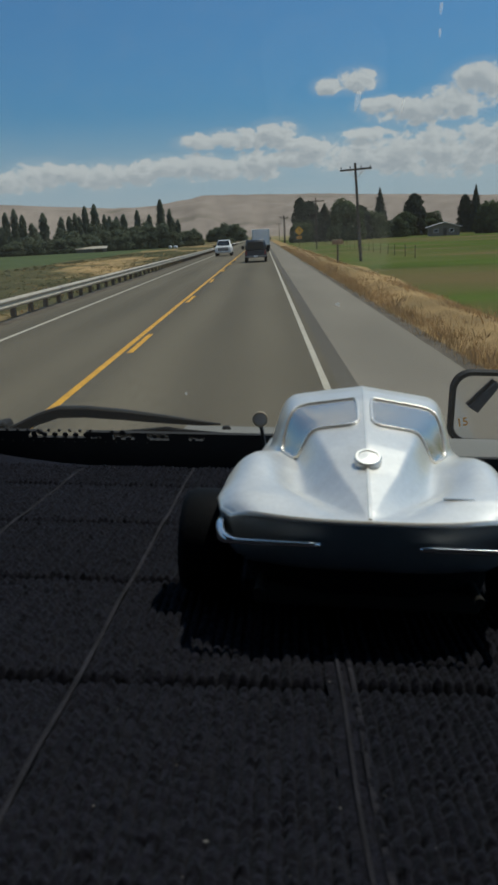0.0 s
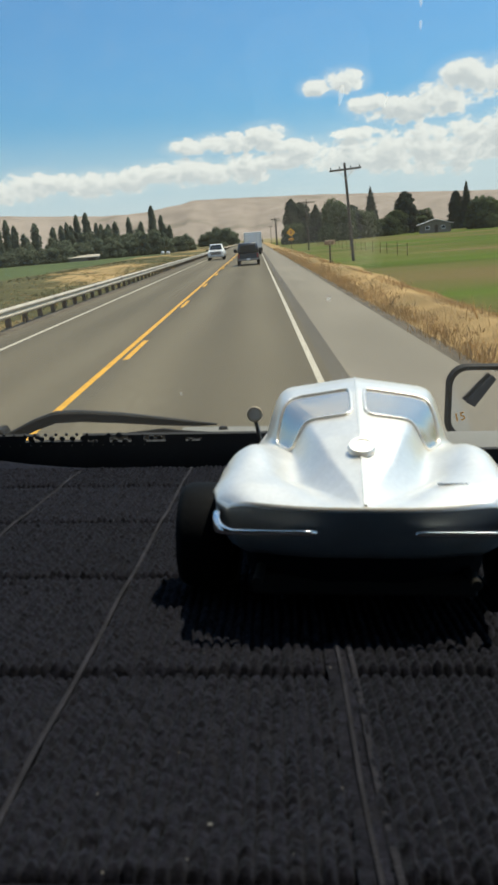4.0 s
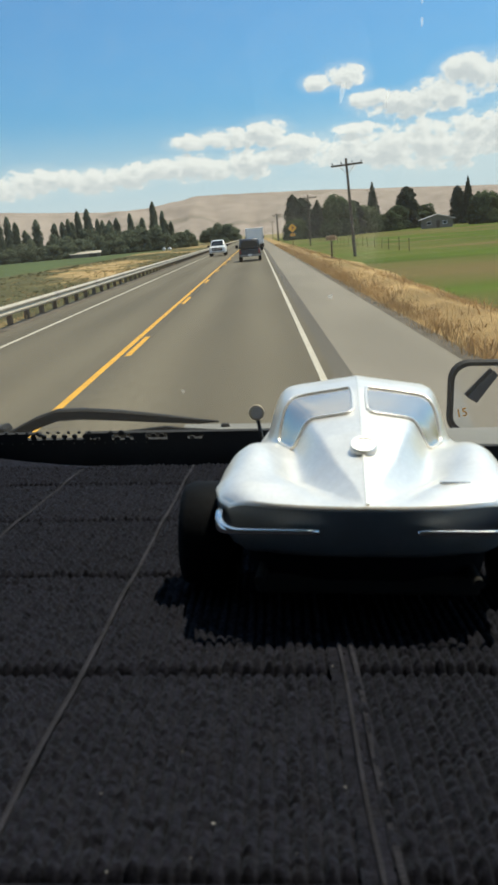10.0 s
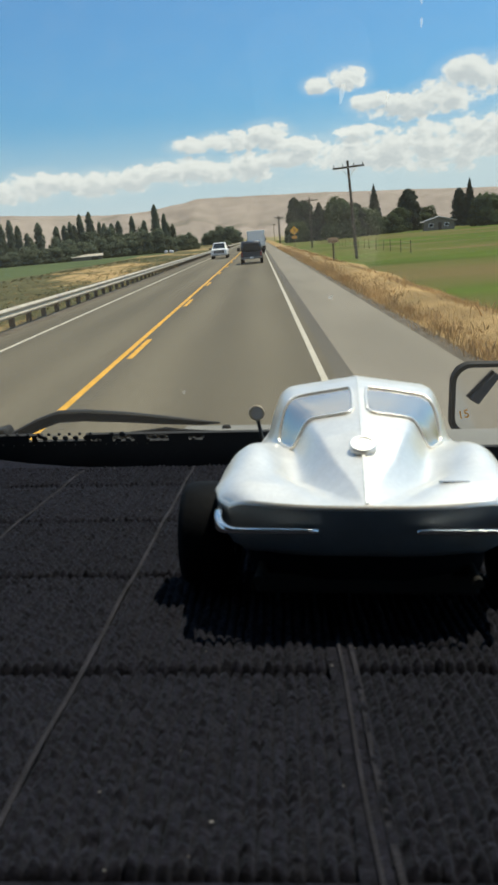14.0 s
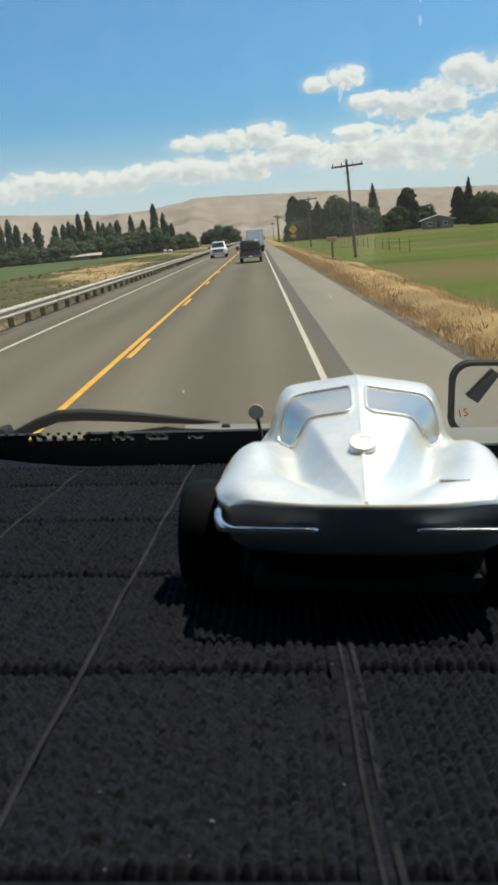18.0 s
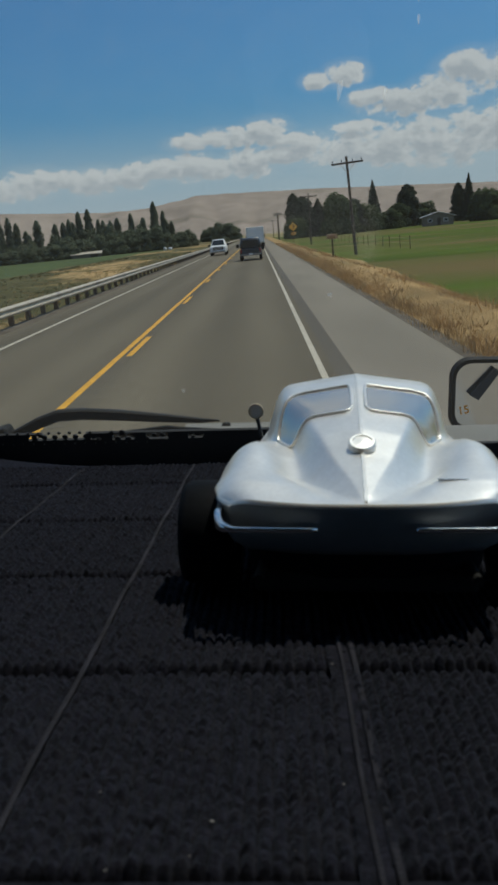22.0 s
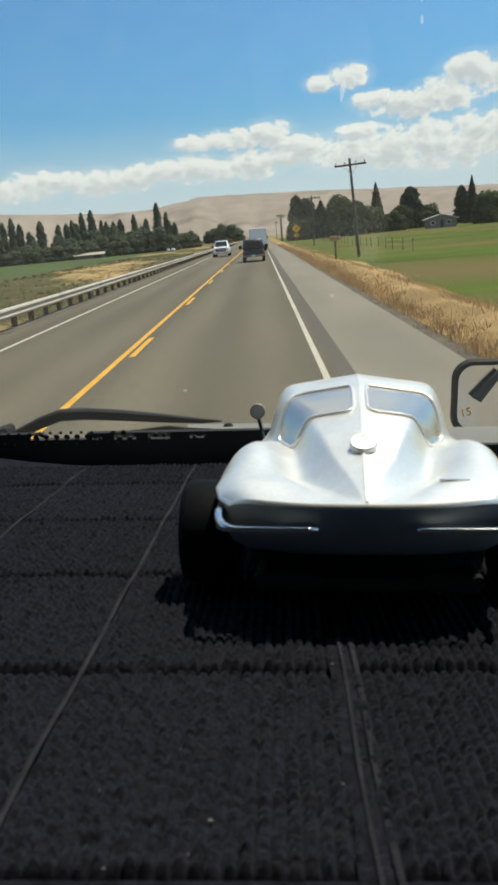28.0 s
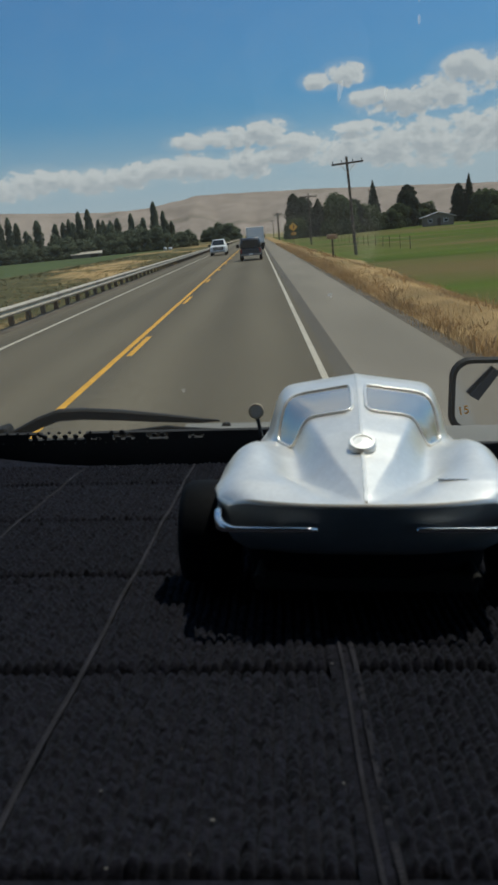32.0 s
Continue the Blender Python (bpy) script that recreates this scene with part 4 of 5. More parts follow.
def build_mailbox():
    box_thing = thing("mailbox", at(5.0, 55, 0.1, 62, 1.25), "brown metal mailbox on a leaning wooden post in dry grass", "mailbox")
    part("post", box((0, 0, 0.45), (0.09, 0.09, 1.1), 0.01), "post_wood", box_thing)
    shell = prism(((-0.11, 1.0), (0.11, 1.0), (0.11, 1.14), (0.08, 1.21), (0.0, 1.24), (-0.08, 1.21), (-0.11, 1.14)), -0.26, 0.26)
    part("box_shell", shell, "rust", box_thing)
    part("door", prism(((-0.105, 1.005), (0.105, 1.005), (0.105, 1.14), (0.075, 1.205), (0.0, 1.232), (-0.075, 1.205), (-0.105, 1.14)), -0.275, -0.262), "rust", box_thing)
    part("flag", box((0.118, -0.05, 1.2), (0.006, 0.04, 0.18), 0.001), "tail_red", box_thing)


M["rust"] = material("brown_weathered_metal", (0.22, 0.13, 0.06), 0.7, vary=0.3, scale=6, fine=50, bump=0.3)
build_sign()
build_mailbox()
build_suv()
build_box_truck()
build_oncoming()
build_house()
build_shed()
build_fence()

# ---- the cab that carries the camera: dashboard, windshield and what stands on it ----
DASH = Matrix(((0.9982, 0.0154, 0.0571, -0.0049), (-0.0209, 0.9952, 0.0954, -0.0081), (-0.0554, -0.0964, 0.9938, 2.0255), (0, 0, 0, 1)))
CAB = DASH @ Matrix.Rotation(radians(5.5), 4, "X")
COLS = (-0.0500, 0.0635)
ROWS = (0.1826, 0.0733)


def build_mat():
    cover = thing("dashboard_mat", DASH, "black ribbed fabric dashboard mat, stitched in panels with raised seams", "dashboard mat")
    pw, pl, ribs = COLS[1], ROWS[1], 24
    nu, nv = ribs * 9 + 1, 220
    meshes = []
    for seed in range(4):
        rng = np.random.default_rng(60 + seed)
        u, v = np.meshgrid(np.linspace(0, 1, nu), np.linspace(0, 1, nv), indexing="ij")
        phase = 0.35 * np.sin(v * 9 + seed) + 0.2 * np.sin(v * 23 + 2 * seed)
        across = u * ribs + 0.15 * phase
        rib = np.abs(np.sin(np.pi * across)) ** 0.6
        # each rib is a row of uneven tufts
        row = np.clip(np.floor(across).astype(int) + 2, 0, ribs + 4)
        knots = 40
        height = rng.normal(0, 1, (ribs + 5, knots + 2))
        along = v * (knots - 1)
        k0 = along.astype(int)
        f = along - k0
        f = f * f * (3 - 2 * f)
        loops = 0.5 + 0.30 * (height[row, k0] * (1 - f) + height[row, k0 + 1] * f)
        grain = rng.normal(0, 1, u.shape)
        lump = sum(np.roll(np.roll(grain, a, 0), b, 1) for a in range(-4, 5) for b in range(-2, 3)) / 6.7
        grain = (grain + np.roll(grain, 1, 0) + np.roll(grain, 1, 1) + np.roll(grain, -1, 1)) / 2
        eu = np.minimum(u, 1 - u) * pw
        ev = np.minimum(v, 1 - v) * pl
        edge = 0.0060 * np.exp(-(ev / 0.0015) ** 2) + 0.0012 * np.exp(-(eu / 0.0020) ** 2)
        puff = 0.0006 * np.sin(np.pi * u) * np.sin(np.pi * v)
        w = -0.0018 + rib * (0.00155 + 0.00030 * loops) + 0.00005 * grain + 0.00030 * lump + puff - edge
        x = u * pw
        y = v * pl + 0.0004 * np.sin(u * 40 + seed) * (1 - np.abs(2 * v - 1))
        idx = np.arange(nu * nv).reshape(nu, nv)
        faces = np.stack([idx[:-1, :-1], idx[1:, :-1], idx[1:, 1:], idx[:-1, 1:]], -1).reshape(-1, 4)
        meshes.append((np.stack([x, y, w], -1).reshape(-1, 3).tolist(), [], faces.tolist()))
    flat = bmesh.new()
    bmesh.ops.create_grid(flat, x_segments=8, y_segments=8, size=0.5, matrix=Matrix.Translation((pw / 2, pl / 2, -0.0012)) @ Matrix.Diagonal((pw, pl, 1, 1)))
    made = []
    plain = part("panel", flat, "mat", cover, m=at(COLS[0] + 3 * pw, ROWS[0]))
    for i in range(-3, 5):
        for j in range(-3, 4):
            x, y = COLS[0] + i * pw, ROWS[0] + j * pl
            short = Matrix.Diagonal((1, 0.71, 1, 1)) if j == 3 else Matrix()
            near = {-1: (-1, 1), 0: (-2, 1), 1: (-2, 2), 2: (-3, 2), 3: (-3, 2)}.get(j, (9, 9))
            if not near[0] <= i <= near[1]:
                if (i, j) != (3, 0):
                    again(plain, at(x, y) @ short, cover)
            elif len(made) < 4:
                made.append(part("panel", meshes[len(made)], "mat", cover, smooth=True, m=at(x, y) @ short))
            else:
                again(made[(i * 3 + j * 5 + (i * j) % 3) % 4], at(x, y) @ short, cover)
    # the far edge runs further up towards the glass at one side
    rng = np.random.default_rng(77)
    cols, rows = 90, 24
    verts = []
    for i in range(cols):
        u = -0.245 + 0.14 * i / (cols - 1)
        far = float(np.interp(u, (-0.245, -0.183, -0.154, -0.128, -0.109, -0.105), (0.508, 0.503, 0.482, 0.466, 0.4565, 0.4545)))
        for j in range(rows):
            t = j / (rows - 1)
            verts.append((u, 0.446 + (far - 0.446) * t, -0.0008 - 0.004 * t ** 6 + 0.0005 * abs(math.sin(i * 1.1)) + 0.0002 * rng.normal()))
    faces = [(i * rows + j, (i + 1) * rows + j, (i + 1) * rows + j + 1, i * rows + j + 1) for i in range(cols - 1) for j in range(rows - 1)]
    part("edge_flap", (verts, [], faces), "mat", cover, smooth=True)
    # stitched seams: one bound edge, or two round a flat tape
    for i in range(-3, 5):
        x = COLS[0] + i * pw
        double = i == 1
        start, reach, steps = (0.085, 0.115, 460) if double else (0.085, 0.368, 1200) if -2 <= i <= 0 else (-0.035, 0.488, 60)
        for s in ((-1, 1) if double else (0,)):
            pts, wide, tall = [], [], []
            for t in range(steps + 1):
                y = start + reach * t / steps
                q = y / 0.0122
                stitch = 0.5 + 0.5 * math.sin(y * 2 * math.pi / 0.0012) if steps > 100 else 0.5
                pts.append((x + 0.0024 * double + s * 0.0015 + 0.00025 * math.sin(q * 0.9 + i), y, (-0.0006 if double else -0.0010) + 0.0002 * math.sin(q * 1.7)))
                wide.append(((0.0012 if s > 0 else 0.0009) if double else 0.0012) * (0.75 + 0.5 * stitch))
                tall.append((0.0010 if double else 0.0009) * (0.6 + 0.8 * stitch))
            part("seam_cord", bar(pts, wide, tall), "cord", cover, smooth=True)
        if double:
            tape = [(x + 0.0008 + 0.0004 * math.sin(q * 0.9 + i), 0.085 + q * 0.00575, -0.0012) for q in range(21)]
            part("seam_tape", bar(tape, 0.0056, 0.0010), "mat", cover, smooth=True)


def build_lint():
    """Pale flecks of dust and lint caught in the fabric."""
    rng = random.Random(31)
    bm = bmesh.new()
    for _ in range(45):
        v = 0.11 + 0.34 * rng.random() ** 1.4
        u = rng.uniform(-0.32, 0.22) * v
        r = rng.uniform(0.00012, 0.00032)
        bmesh.ops.create_icosphere(bm, subdivisions=1, radius=r, matrix=Matrix.Translation((u, v, -0.0002)) @ Matrix.Diagonal((rng.uniform(0.7, 2.2), 1, 0.7, 1)))
    tagged(part("lint", bm, "lint", None, m=DASH), "pale flecks of dust and lint on the mat", "dust", kind="stuff")


def build_dashboard():
    dash = thing("dashboard", CAB, "black plastic dashboard under the windshield", "dashboard")
    # top slab follows the mat, then falls away towards the seats
    tilt = math.tan(radians(5.5))
    top = [(-0.10, 0.0), (0.12, 0.0), (0.455, 0.0), (0.515, -0.006)]
    outline = [(v, -v * tilt - 0.011 + w) for v, w in top] + [(0.53, -0.16), (0.2, -0.5), (-0.16, -0.5), (-0.16, -0.04)]
    part("dash_top", prism(outline, -1.55, 0.50, "X"), "plastic", dash)
    part("front_roll", rod((-1.55, -0.115, -0.045), (0.50, -0.115, -0.045), 0.05, None, 20), "plastic", dash)


def build_cab():
    """Plain dark shell, out of view, that closes the cab and keeps its fill light low."""
    pieces = (("ceiling", (-0.52, -0.62, 0.66), (2.2, 1.7, 0.05), "dark fabric roof lining of the cab", "ceiling"),
              ("wall_rear", (-0.52, -1.46, -0.25), (2.2, 0.05, 1.9), "plain dark rear wall of the cab", "wall"),
              ("floor", (-0.52, -0.5, -1.2), (2.2, 2.0, 0.05), "dark cab floor", "floor"),
              ("wall_right_low", (0.56, -0.45, -0.62), (0.05, 2.0, 1.15), "dark lower side wall of the cab", "wall"),
              ("wall_left_low", (-1.60, -0.45, -0.62), (0.05, 2.0, 1.15), "dark lower side wall of the cab", "wall"),
              ("wall_right_top", (0.56, -0.60, 0.55), (0.05, 1.7, 0.2), "dark upper side rail of the cab", "wall"),
              ("wall_left_top", (-1.60, -0.60, 0.55), (0.05, 1.7, 0.2), "dark upper side rail of the cab", "wall"),
              ("wall_right_back", (0.56, -1.0, 0.2), (0.05, 0.9, 0.6), "dark side panel behind the cab window", "wall"),
              ("wall_left_back", (-1.60, -1.0, 0.2), (0.05, 0.9, 0.6), "dark side panel behind the cab window", "wall"),
              ("wall_front", (-0.52, 0.52, -0.62), (2.2, 0.04, 1.0), "dark bulkhead under the windshield", "wall"))
    for name, c, s, label, cat in pieces:
        ob = part(name, box(c, s, 0.01), "lining", None, m=CAB)
        tagged(ob, label, cat, kind="structure")


# windshield plane: base line and the slope of the glass
W_V, W_W, W_LEAN = 0.518, -0.072, 28.0


def on_glass(u, s, lift=0.0):
    """A point s metres up the glass, lifted outwards."""
    a = radians(W_LEAN)
    return Vector((u, W_V - s * math.sin(a) + lift * math.cos(a), W_W + s * math.cos(a) + lift * math.sin(a)))


def build_windshield():
    shield = thing("windshield", CAB, "clear windshield with faint haze put into the glass and a black dotted enamel band below", "windshield", kind="structure")
    rows = []
    for s in (-0.03, 0.84):
        rows.append([on_glass(-1.56, s), on_glass(0.53, s), on_glass(0.53, s, 0.006), on_glass(-1.56, s, 0.006)])
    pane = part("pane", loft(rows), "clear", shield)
    # enamel band, with openings where it thins out into dots; it dips towards the far corner
    # each opening: its ends, its lower and upper edge, and the dots left in it (share of the width, share of the height, radius)
    openings = ((-0.161, -0.1515, 0.0390, 0.0434, ((0.42, 0.05, 0.0019), (0.02, 0.95, 0.0017), (0.85, 0.85, 0.0017))),
                (-0.1515, -0.1233, 0.0392, 0.0445, ()),
                (-0.1208, -0.1142, 0.0386, 0.0408, ((0.30, 0.95, 0.0016), (0.72, 0.0, 0.0012))),
                (-0.1066, -0.0924, 0.0384, 0.0437, ((0.24, 0.02, 0.0020), (0.70, 0.02, 0.0019), (0.0, 1.0, 0.0018), (0.47, 1.0, 0.0021), (0.95, 0.80, 0.0015))),
                (-0.0847, -0.0705, 0.0384, 0.0440, ((0.36, 0.48, 0.0017), (0.72, 0.48, 0.0017), (0.06, 0.05, 0.0010), (0.0, 0.95, 0.0010))),
                (-0.0578, -0.0472, 0.0386, 0.0418, ((0.28, 0.0, 0.0014), (0.62, 0.95, 0.0019), (1.0, 0.0, 0.0015))))
    edges = [-1.56] + [u for hole in openings for u in hole[:2]] + [0.06, 0.53]

    def band(u0, u1, s0, s1):
        rows = [[on_glass(u0, s, -0.004), on_glass(u1, s, -0.004), on_glass(u1, s, -0.002), on_glass(u0, s, -0.002)] for s in (s0, s1)]
        part("enamel_band", loft(rows), "frit", shield)

    for i in range(len(edges) - 1):
        if edges[i + 1] - edges[i] < 1e-6:
            continue
        hole = openings[i // 2] if i % 2 and i // 2 < len(openings) else None
        band(edges[i], edges[i + 1], -0.03, hole[2] if hole else 0.0280 if i == len(edges) - 2 else 0.0445)
        if hole and hole[3] < 0.0445:
            band(edges[i], edges[i + 1], hole[3], 0.0445)
    dots = bmesh.new()
    a = radians(W_LEAN)
    turn = Matrix.Rotation(a, 4, "X") @ Matrix.Rotation(radians(90), 4, "X")

    def dot(bm, u, s, r, lift=-0.003):
        bmesh.ops.create_cone(bm, cap_ends=True, segments=14, radius1=r, radius2=r, depth=0.0008, matrix=Matrix.Translation(on_glass(u, s, lift)) @ turn)

    for a0, a1, lo, hi, kept in openings:
        for f, g, r in kept:
            dot(dots, a0 + (a1 - a0) * f, lo + (hi - lo) * g, r)
    for i in range(30):
        u = -0.318 + i * 0.0067
        if u < -0.118:
            dot(dots, u, 0.0412, 0.0018)
            dot(dots, u + 0.0033, 0.0446, 0.0010)
    part("enamel_dots", dots, "frit", shield)
    # pale discs on the band stand in for light coming through pinholes
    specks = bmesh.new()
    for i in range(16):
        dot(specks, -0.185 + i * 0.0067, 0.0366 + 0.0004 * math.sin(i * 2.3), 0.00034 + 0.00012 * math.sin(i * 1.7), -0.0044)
    part("enamel_pinholes", specks, "grey_cowl", shield, "tiny pale flecks on the enamel in place of light through pinholes")
    # two stone chips in the glass
    for u, s, r in ((0.0301, 0.1400, 0.0011), (-0.0575, 0.0753, 0.0009)):
        chip = bmesh.new()
        for k in range(5):
            ang = k * 1.9 + u * 50
            c = on_glass(u + r * math.cos(ang) * 0.7, s + r * math.sin(ang) * 0.9, -0.001)
            bmesh.ops.create_circle(chip, cap_ends=True, segments=7, radius=r * (0.25 + 0.09 * k), matrix=Matrix.Translation(c) @ Matrix.Rotation(radians(W_LEAN + 90), 4, "X") @ Matrix.Rotation(k * 1.3, 4, "Z"))
        part("stone_chip", chip, "chip", shield, "pale stone chip in the glass")
    # marks on the glass, with the sun's flare built as pale streaks
    for u0, s0, u1, s1, wide in ((0.0322, 0.2535, 0.0310, 0.2440, 0.0030), (0.0528, 0.2500, 0.0521, 0.2432, 0.0016), (0.0645, 0.2795, 0.0649, 0.2752, 0.0014), (0.0636, 0.2895, 0.0639, 0.2845, 0.0018)):
        rings = []
        for i in range(9):
            f = i / 8
            half = wide / 2 * (math.sin(math.pi * min(1.0, 0.12 + 0.88 * f)) ** 0.7 * (1 - 0.55 * f) + 0.05)
            u, h = u0 + (u1 - u0) * f, s0 + (s1 - s0) * f
            rings.append([on_glass(u - half, h, -0.001), on_glass(u + half, h, -0.001)])
        part("streak", loft(rings, caps=False, closed=False), "streak", shield, "pale streak of sun flare from a mark on the glass")
    for u in (-1.56, 0.53):
        part("pillar", bar([on_glass(u, -0.05), on_glass(u, 0.86)], 0.07, 0.06), "lining", shield)
    part("header", bar([on_glass(-1.56, 0.84), on_glass(0.53, 0.84)], 0.06, 0.06), "lining", shield)


def build_wiper():
    wiper = thing("windshield_wiper", CAB, "black windshield wiper arm with its blade at rest", "wiper")
    part("wiper_arm", bar([(-0.228, 0.598, -0.066), (-0.205, 0.60, -0.0605), (-0.186, 0.60, -0.0515), (-0.170, 0.60, -0.0458), (-0.150, 0.60, -0.0452), (-0.12, 0.60, -0.0470), (-0.090, 0.60, -0.0498), (-0.060, 0.60, -0.0525), (-0.045, 0.60, -0.0530)],
                          [0.010, 0.010, 0.010, 0.010, 0.009, 0.008, 0.006, 0.004, 0.002], [0.006, 0.0075, 0.0085, 0.0085, 0.0082, 0.0075, 0.0062, 0.0035, 0.001]), "black_metal", wiper)
    part("wiper_blade", bar([(-0.143, 0.588, -0.0672), (-0.12, 0.589, -0.0622), (-0.085, 0.59, -0.0585), (-0.075, 0.59, -0.0600), (-0.02, 0.59, -0.0640)], 0.006, 0.0095), "rubber", wiper)
    part("pivot", box((-0.222, 0.598, -0.062), (0.030, 0.02, 0.012), 0.003, rot=Matrix.Rotation(radians(-18), 4, "Y")), "black_metal", wiper)


def build_cowl():
    cowl = thing("cowl_panel", CAB, "light grey painted cowl in front of the windshield", "cowl")
    part("cowl_sheet", prism(((0.545, -0.10), (0.56, -0.066), (0.72, -0.0835), (0.75, -0.11), (0.75, -0.2), (0.545, -0.2)), -0.085, 0.13, "X"), "grey_cowl", cowl)
    part("cowl_end", prism(((0.545, -0.108), (0.56, -0.0735), (0.72, -0.091), (0.75, -0.118), (0.75, -0.2), (0.545, -0.2)), 0.13, 0.23, "X"), "grey_cowl", cowl)
    part("hood_sheet", prism(((0.545, -0.2), (0.75, -0.2), (1.2, -0.33), (2.35, -0.62), (2.45, -0.80), (2.3, -1.3), (0.545, -1.3)), -1.45, 0.56, "X"), "grey_cowl", cowl)
    part("washer_nozzle", lathe(((0.0045, -0.086), (0.0045, -0.081), (0.003, -0.0785), (0.0, -0.078)), 14), "black_metal", cowl, m=at(-0.047, 0.70))


def build_hood_mirror():
    """Rounded mirror on an arm outside, ahead of the windshield."""
    base = CAB @ at(0.60, 2.0, -0.33)
    mirror = thing("hood_mirror", base @ pose(0, 0, 0, 0, 0, -1), "black-rimmed rounded hood mirror with an orange number on its glass", "mirror")

    def rounded(w, hgt, r, seg=8):
        pts = []
        for cx, cz, a0 in ((w - r, hgt - r, 0), (-w + r, hgt - r, 90), (-w + r, -hgt + r, 180), (w - r, -hgt + r, 270)):
            for i in range(seg + 1):
                a = radians(a0 + 90 * i / seg)
                pts.append((cx + r * math.cos(a), cz + r * math.sin(a)))
        return pts

    out, mid, inn = rounded(0.165, 0.098, 0.05), rounded(0.160, 0.093, 0.047), rounded(0.150, 0.083, 0.04)
    rim = loft([[(x, 0.0, z) for x, z in inn], [(x, -0.012, z) for x, z in inn], [(x, -0.016, z) for x, z in mid], [(x, 0.0, z) for x, z in out], [(x * 0.9, 0.04, z * 0.9) for x, z in out]], caps=False)
    part("rim", rim, "black_metal", mirror)
    part("back_shell", prism([(x * 0.9, z * 0.9) for x, z in out], 0.03, 0.042), "black_metal", mirror)
    part("mirror_glass", prism([(x * 1.01, z * 1.01) for x, z in inn], -0.004, 0.0), "chrome", mirror, "silvered mirror glass")
    part("mirror_arm", bar([(0.02, 0.05, 0.0), (0.05, 0.12, -0.10), (0.06, 0.16, -0.42)], 0.02, 0.02), "black_metal", mirror)
    part("bracket", loft([[(-0.118, y, 0.005), (-0.096, y, -0.008), (-0.046, y, 0.062), (-0.056, y, 0.072)] for y in (-0.03, -0.016)]), "frit", mirror, "dark wedge-shaped bracket across the glass")
    part("bracket_bolt", rod((-0.040, -0.034, 0.078), (0.02, -0.034, 0.092), 0.006, None, 10), "aluminium", mirror)
    text = bpy.data.curves.new("number", "FONT")
    text.body, text.size, text.extrude, text.align_x = "15", 0.030, 0.0004, "CENTER"
    ob = new("number", text)
    ob.data.materials.append(M["orange"])
    ob.matrix_basis = pose(-0.125, -0.006, -0.048, 90, -12, 0)
    ob.parent = mirror


# ---- the model car on the mat ----
TAIL_V, TAIL_U, YAW = 0.205, 0.0229, -4.2
CAR_L, CAR_H = 0.197, 0.060


def car_width(s):
    """Half width of the body at s (0 tail, 1 nose)."""
    return float(np.interp(s, (0, 0.03, 0.10, 0.22, 0.45, 0.75, 0.93, 1.0), (0.0372, 0.0408, 0.0430, 0.0428, 0.0392, 0.0400, 0.035, 0.027)))


def crease(s):
    """Half width of the flat top of roof and boat tail, and the width of its flank."""
    c = float(np.interp(s, (0.0, 0.02, 0.06, 0.13, 0.277, 0.34, 0.40, 0.52, 0.60, 0.74), (0.0006, 0.0014, 0.0036, 0.0090, 0.0172, 0.0225, 0.0275, 0.0300, 0.0290, 0.024)))
    f = float(np.interp(s, (0.0, 0.06, 0.13, 0.20, 0.277, 0.34, 0.40, 0.52, 0.74), (0.0014, 0.0052, 0.0086, 0.0084, 0.0066, 0.0064, 0.0060, 0.0062, 0.008)))
    return c, f


def car_top(x, s):
    """Height of the upper skin."""
    w = car_width(s)
    q = min(1.0, abs(x) / w)
    deck = float(np.interp(s, (0, 0.06, 0.22, 0.45, 0.6, 0.78, 0.95, 1.0), (0.0350, 0.0374, 0.0398, 0.0375, 0.036, 0.0335, 0.027, 0.023)))
    hump = 0.0040 * math.exp(-((s - 0.24) / 0.14) ** 2) + 0.0015 * math.exp(-((s - 0.77) / 0.11) ** 2)
    z = deck + hump * math.exp(-((q - 0.78) / 0.24) ** 2) - float(np.interp(s, (0.0, 0.15), (0.0016, 0.0045))) * max(0.0, (q - 0.78) / 0.22) ** 3
    dip = float(np.interp(s, (0.0, 0.05, 0.13, 0.24, 0.34, 0.5), (0.0, 0.0022, 0.0034, 0.0022, 0.0006, 0.0)))
    z -= dip * math.exp(-((abs(x) - sum(crease(s)) - 0.0015) / 0.0065) ** 2)
    ridge = float(np.interp(s, (0.0, 0.02, 0.20, 0.40, 0.47, 0.54, 0.60, 0.74), (0.0340, 0.0364, 0.0488, 0.0582, 0.0604, 0.0606, 0.0580, 0.030)))
    c, f = crease(s)
    out, soft = abs(x) - c, float(np.interp(s, (0.05, 0.2, 0.27, 0.32, 0.45), (0.0002, 0.0003, 0.0006, 0.0017, 0.0013)))
    past = soft * math.log1p(math.exp(min(out / soft, 40.0))) if out / soft < 40 else out
    roof = ridge - 0.0052 * min(1.0, (c + f) / 0.026) * min(abs(x) / (c + f), 1.2) - max(ridge - deck, 0.0008) * past / f
    k = 0.0005
    m = max(z, roof)
    return m + k * math.log(math.exp((z - m) / k) + math.exp((roof - m) / k)) - k * 0.1


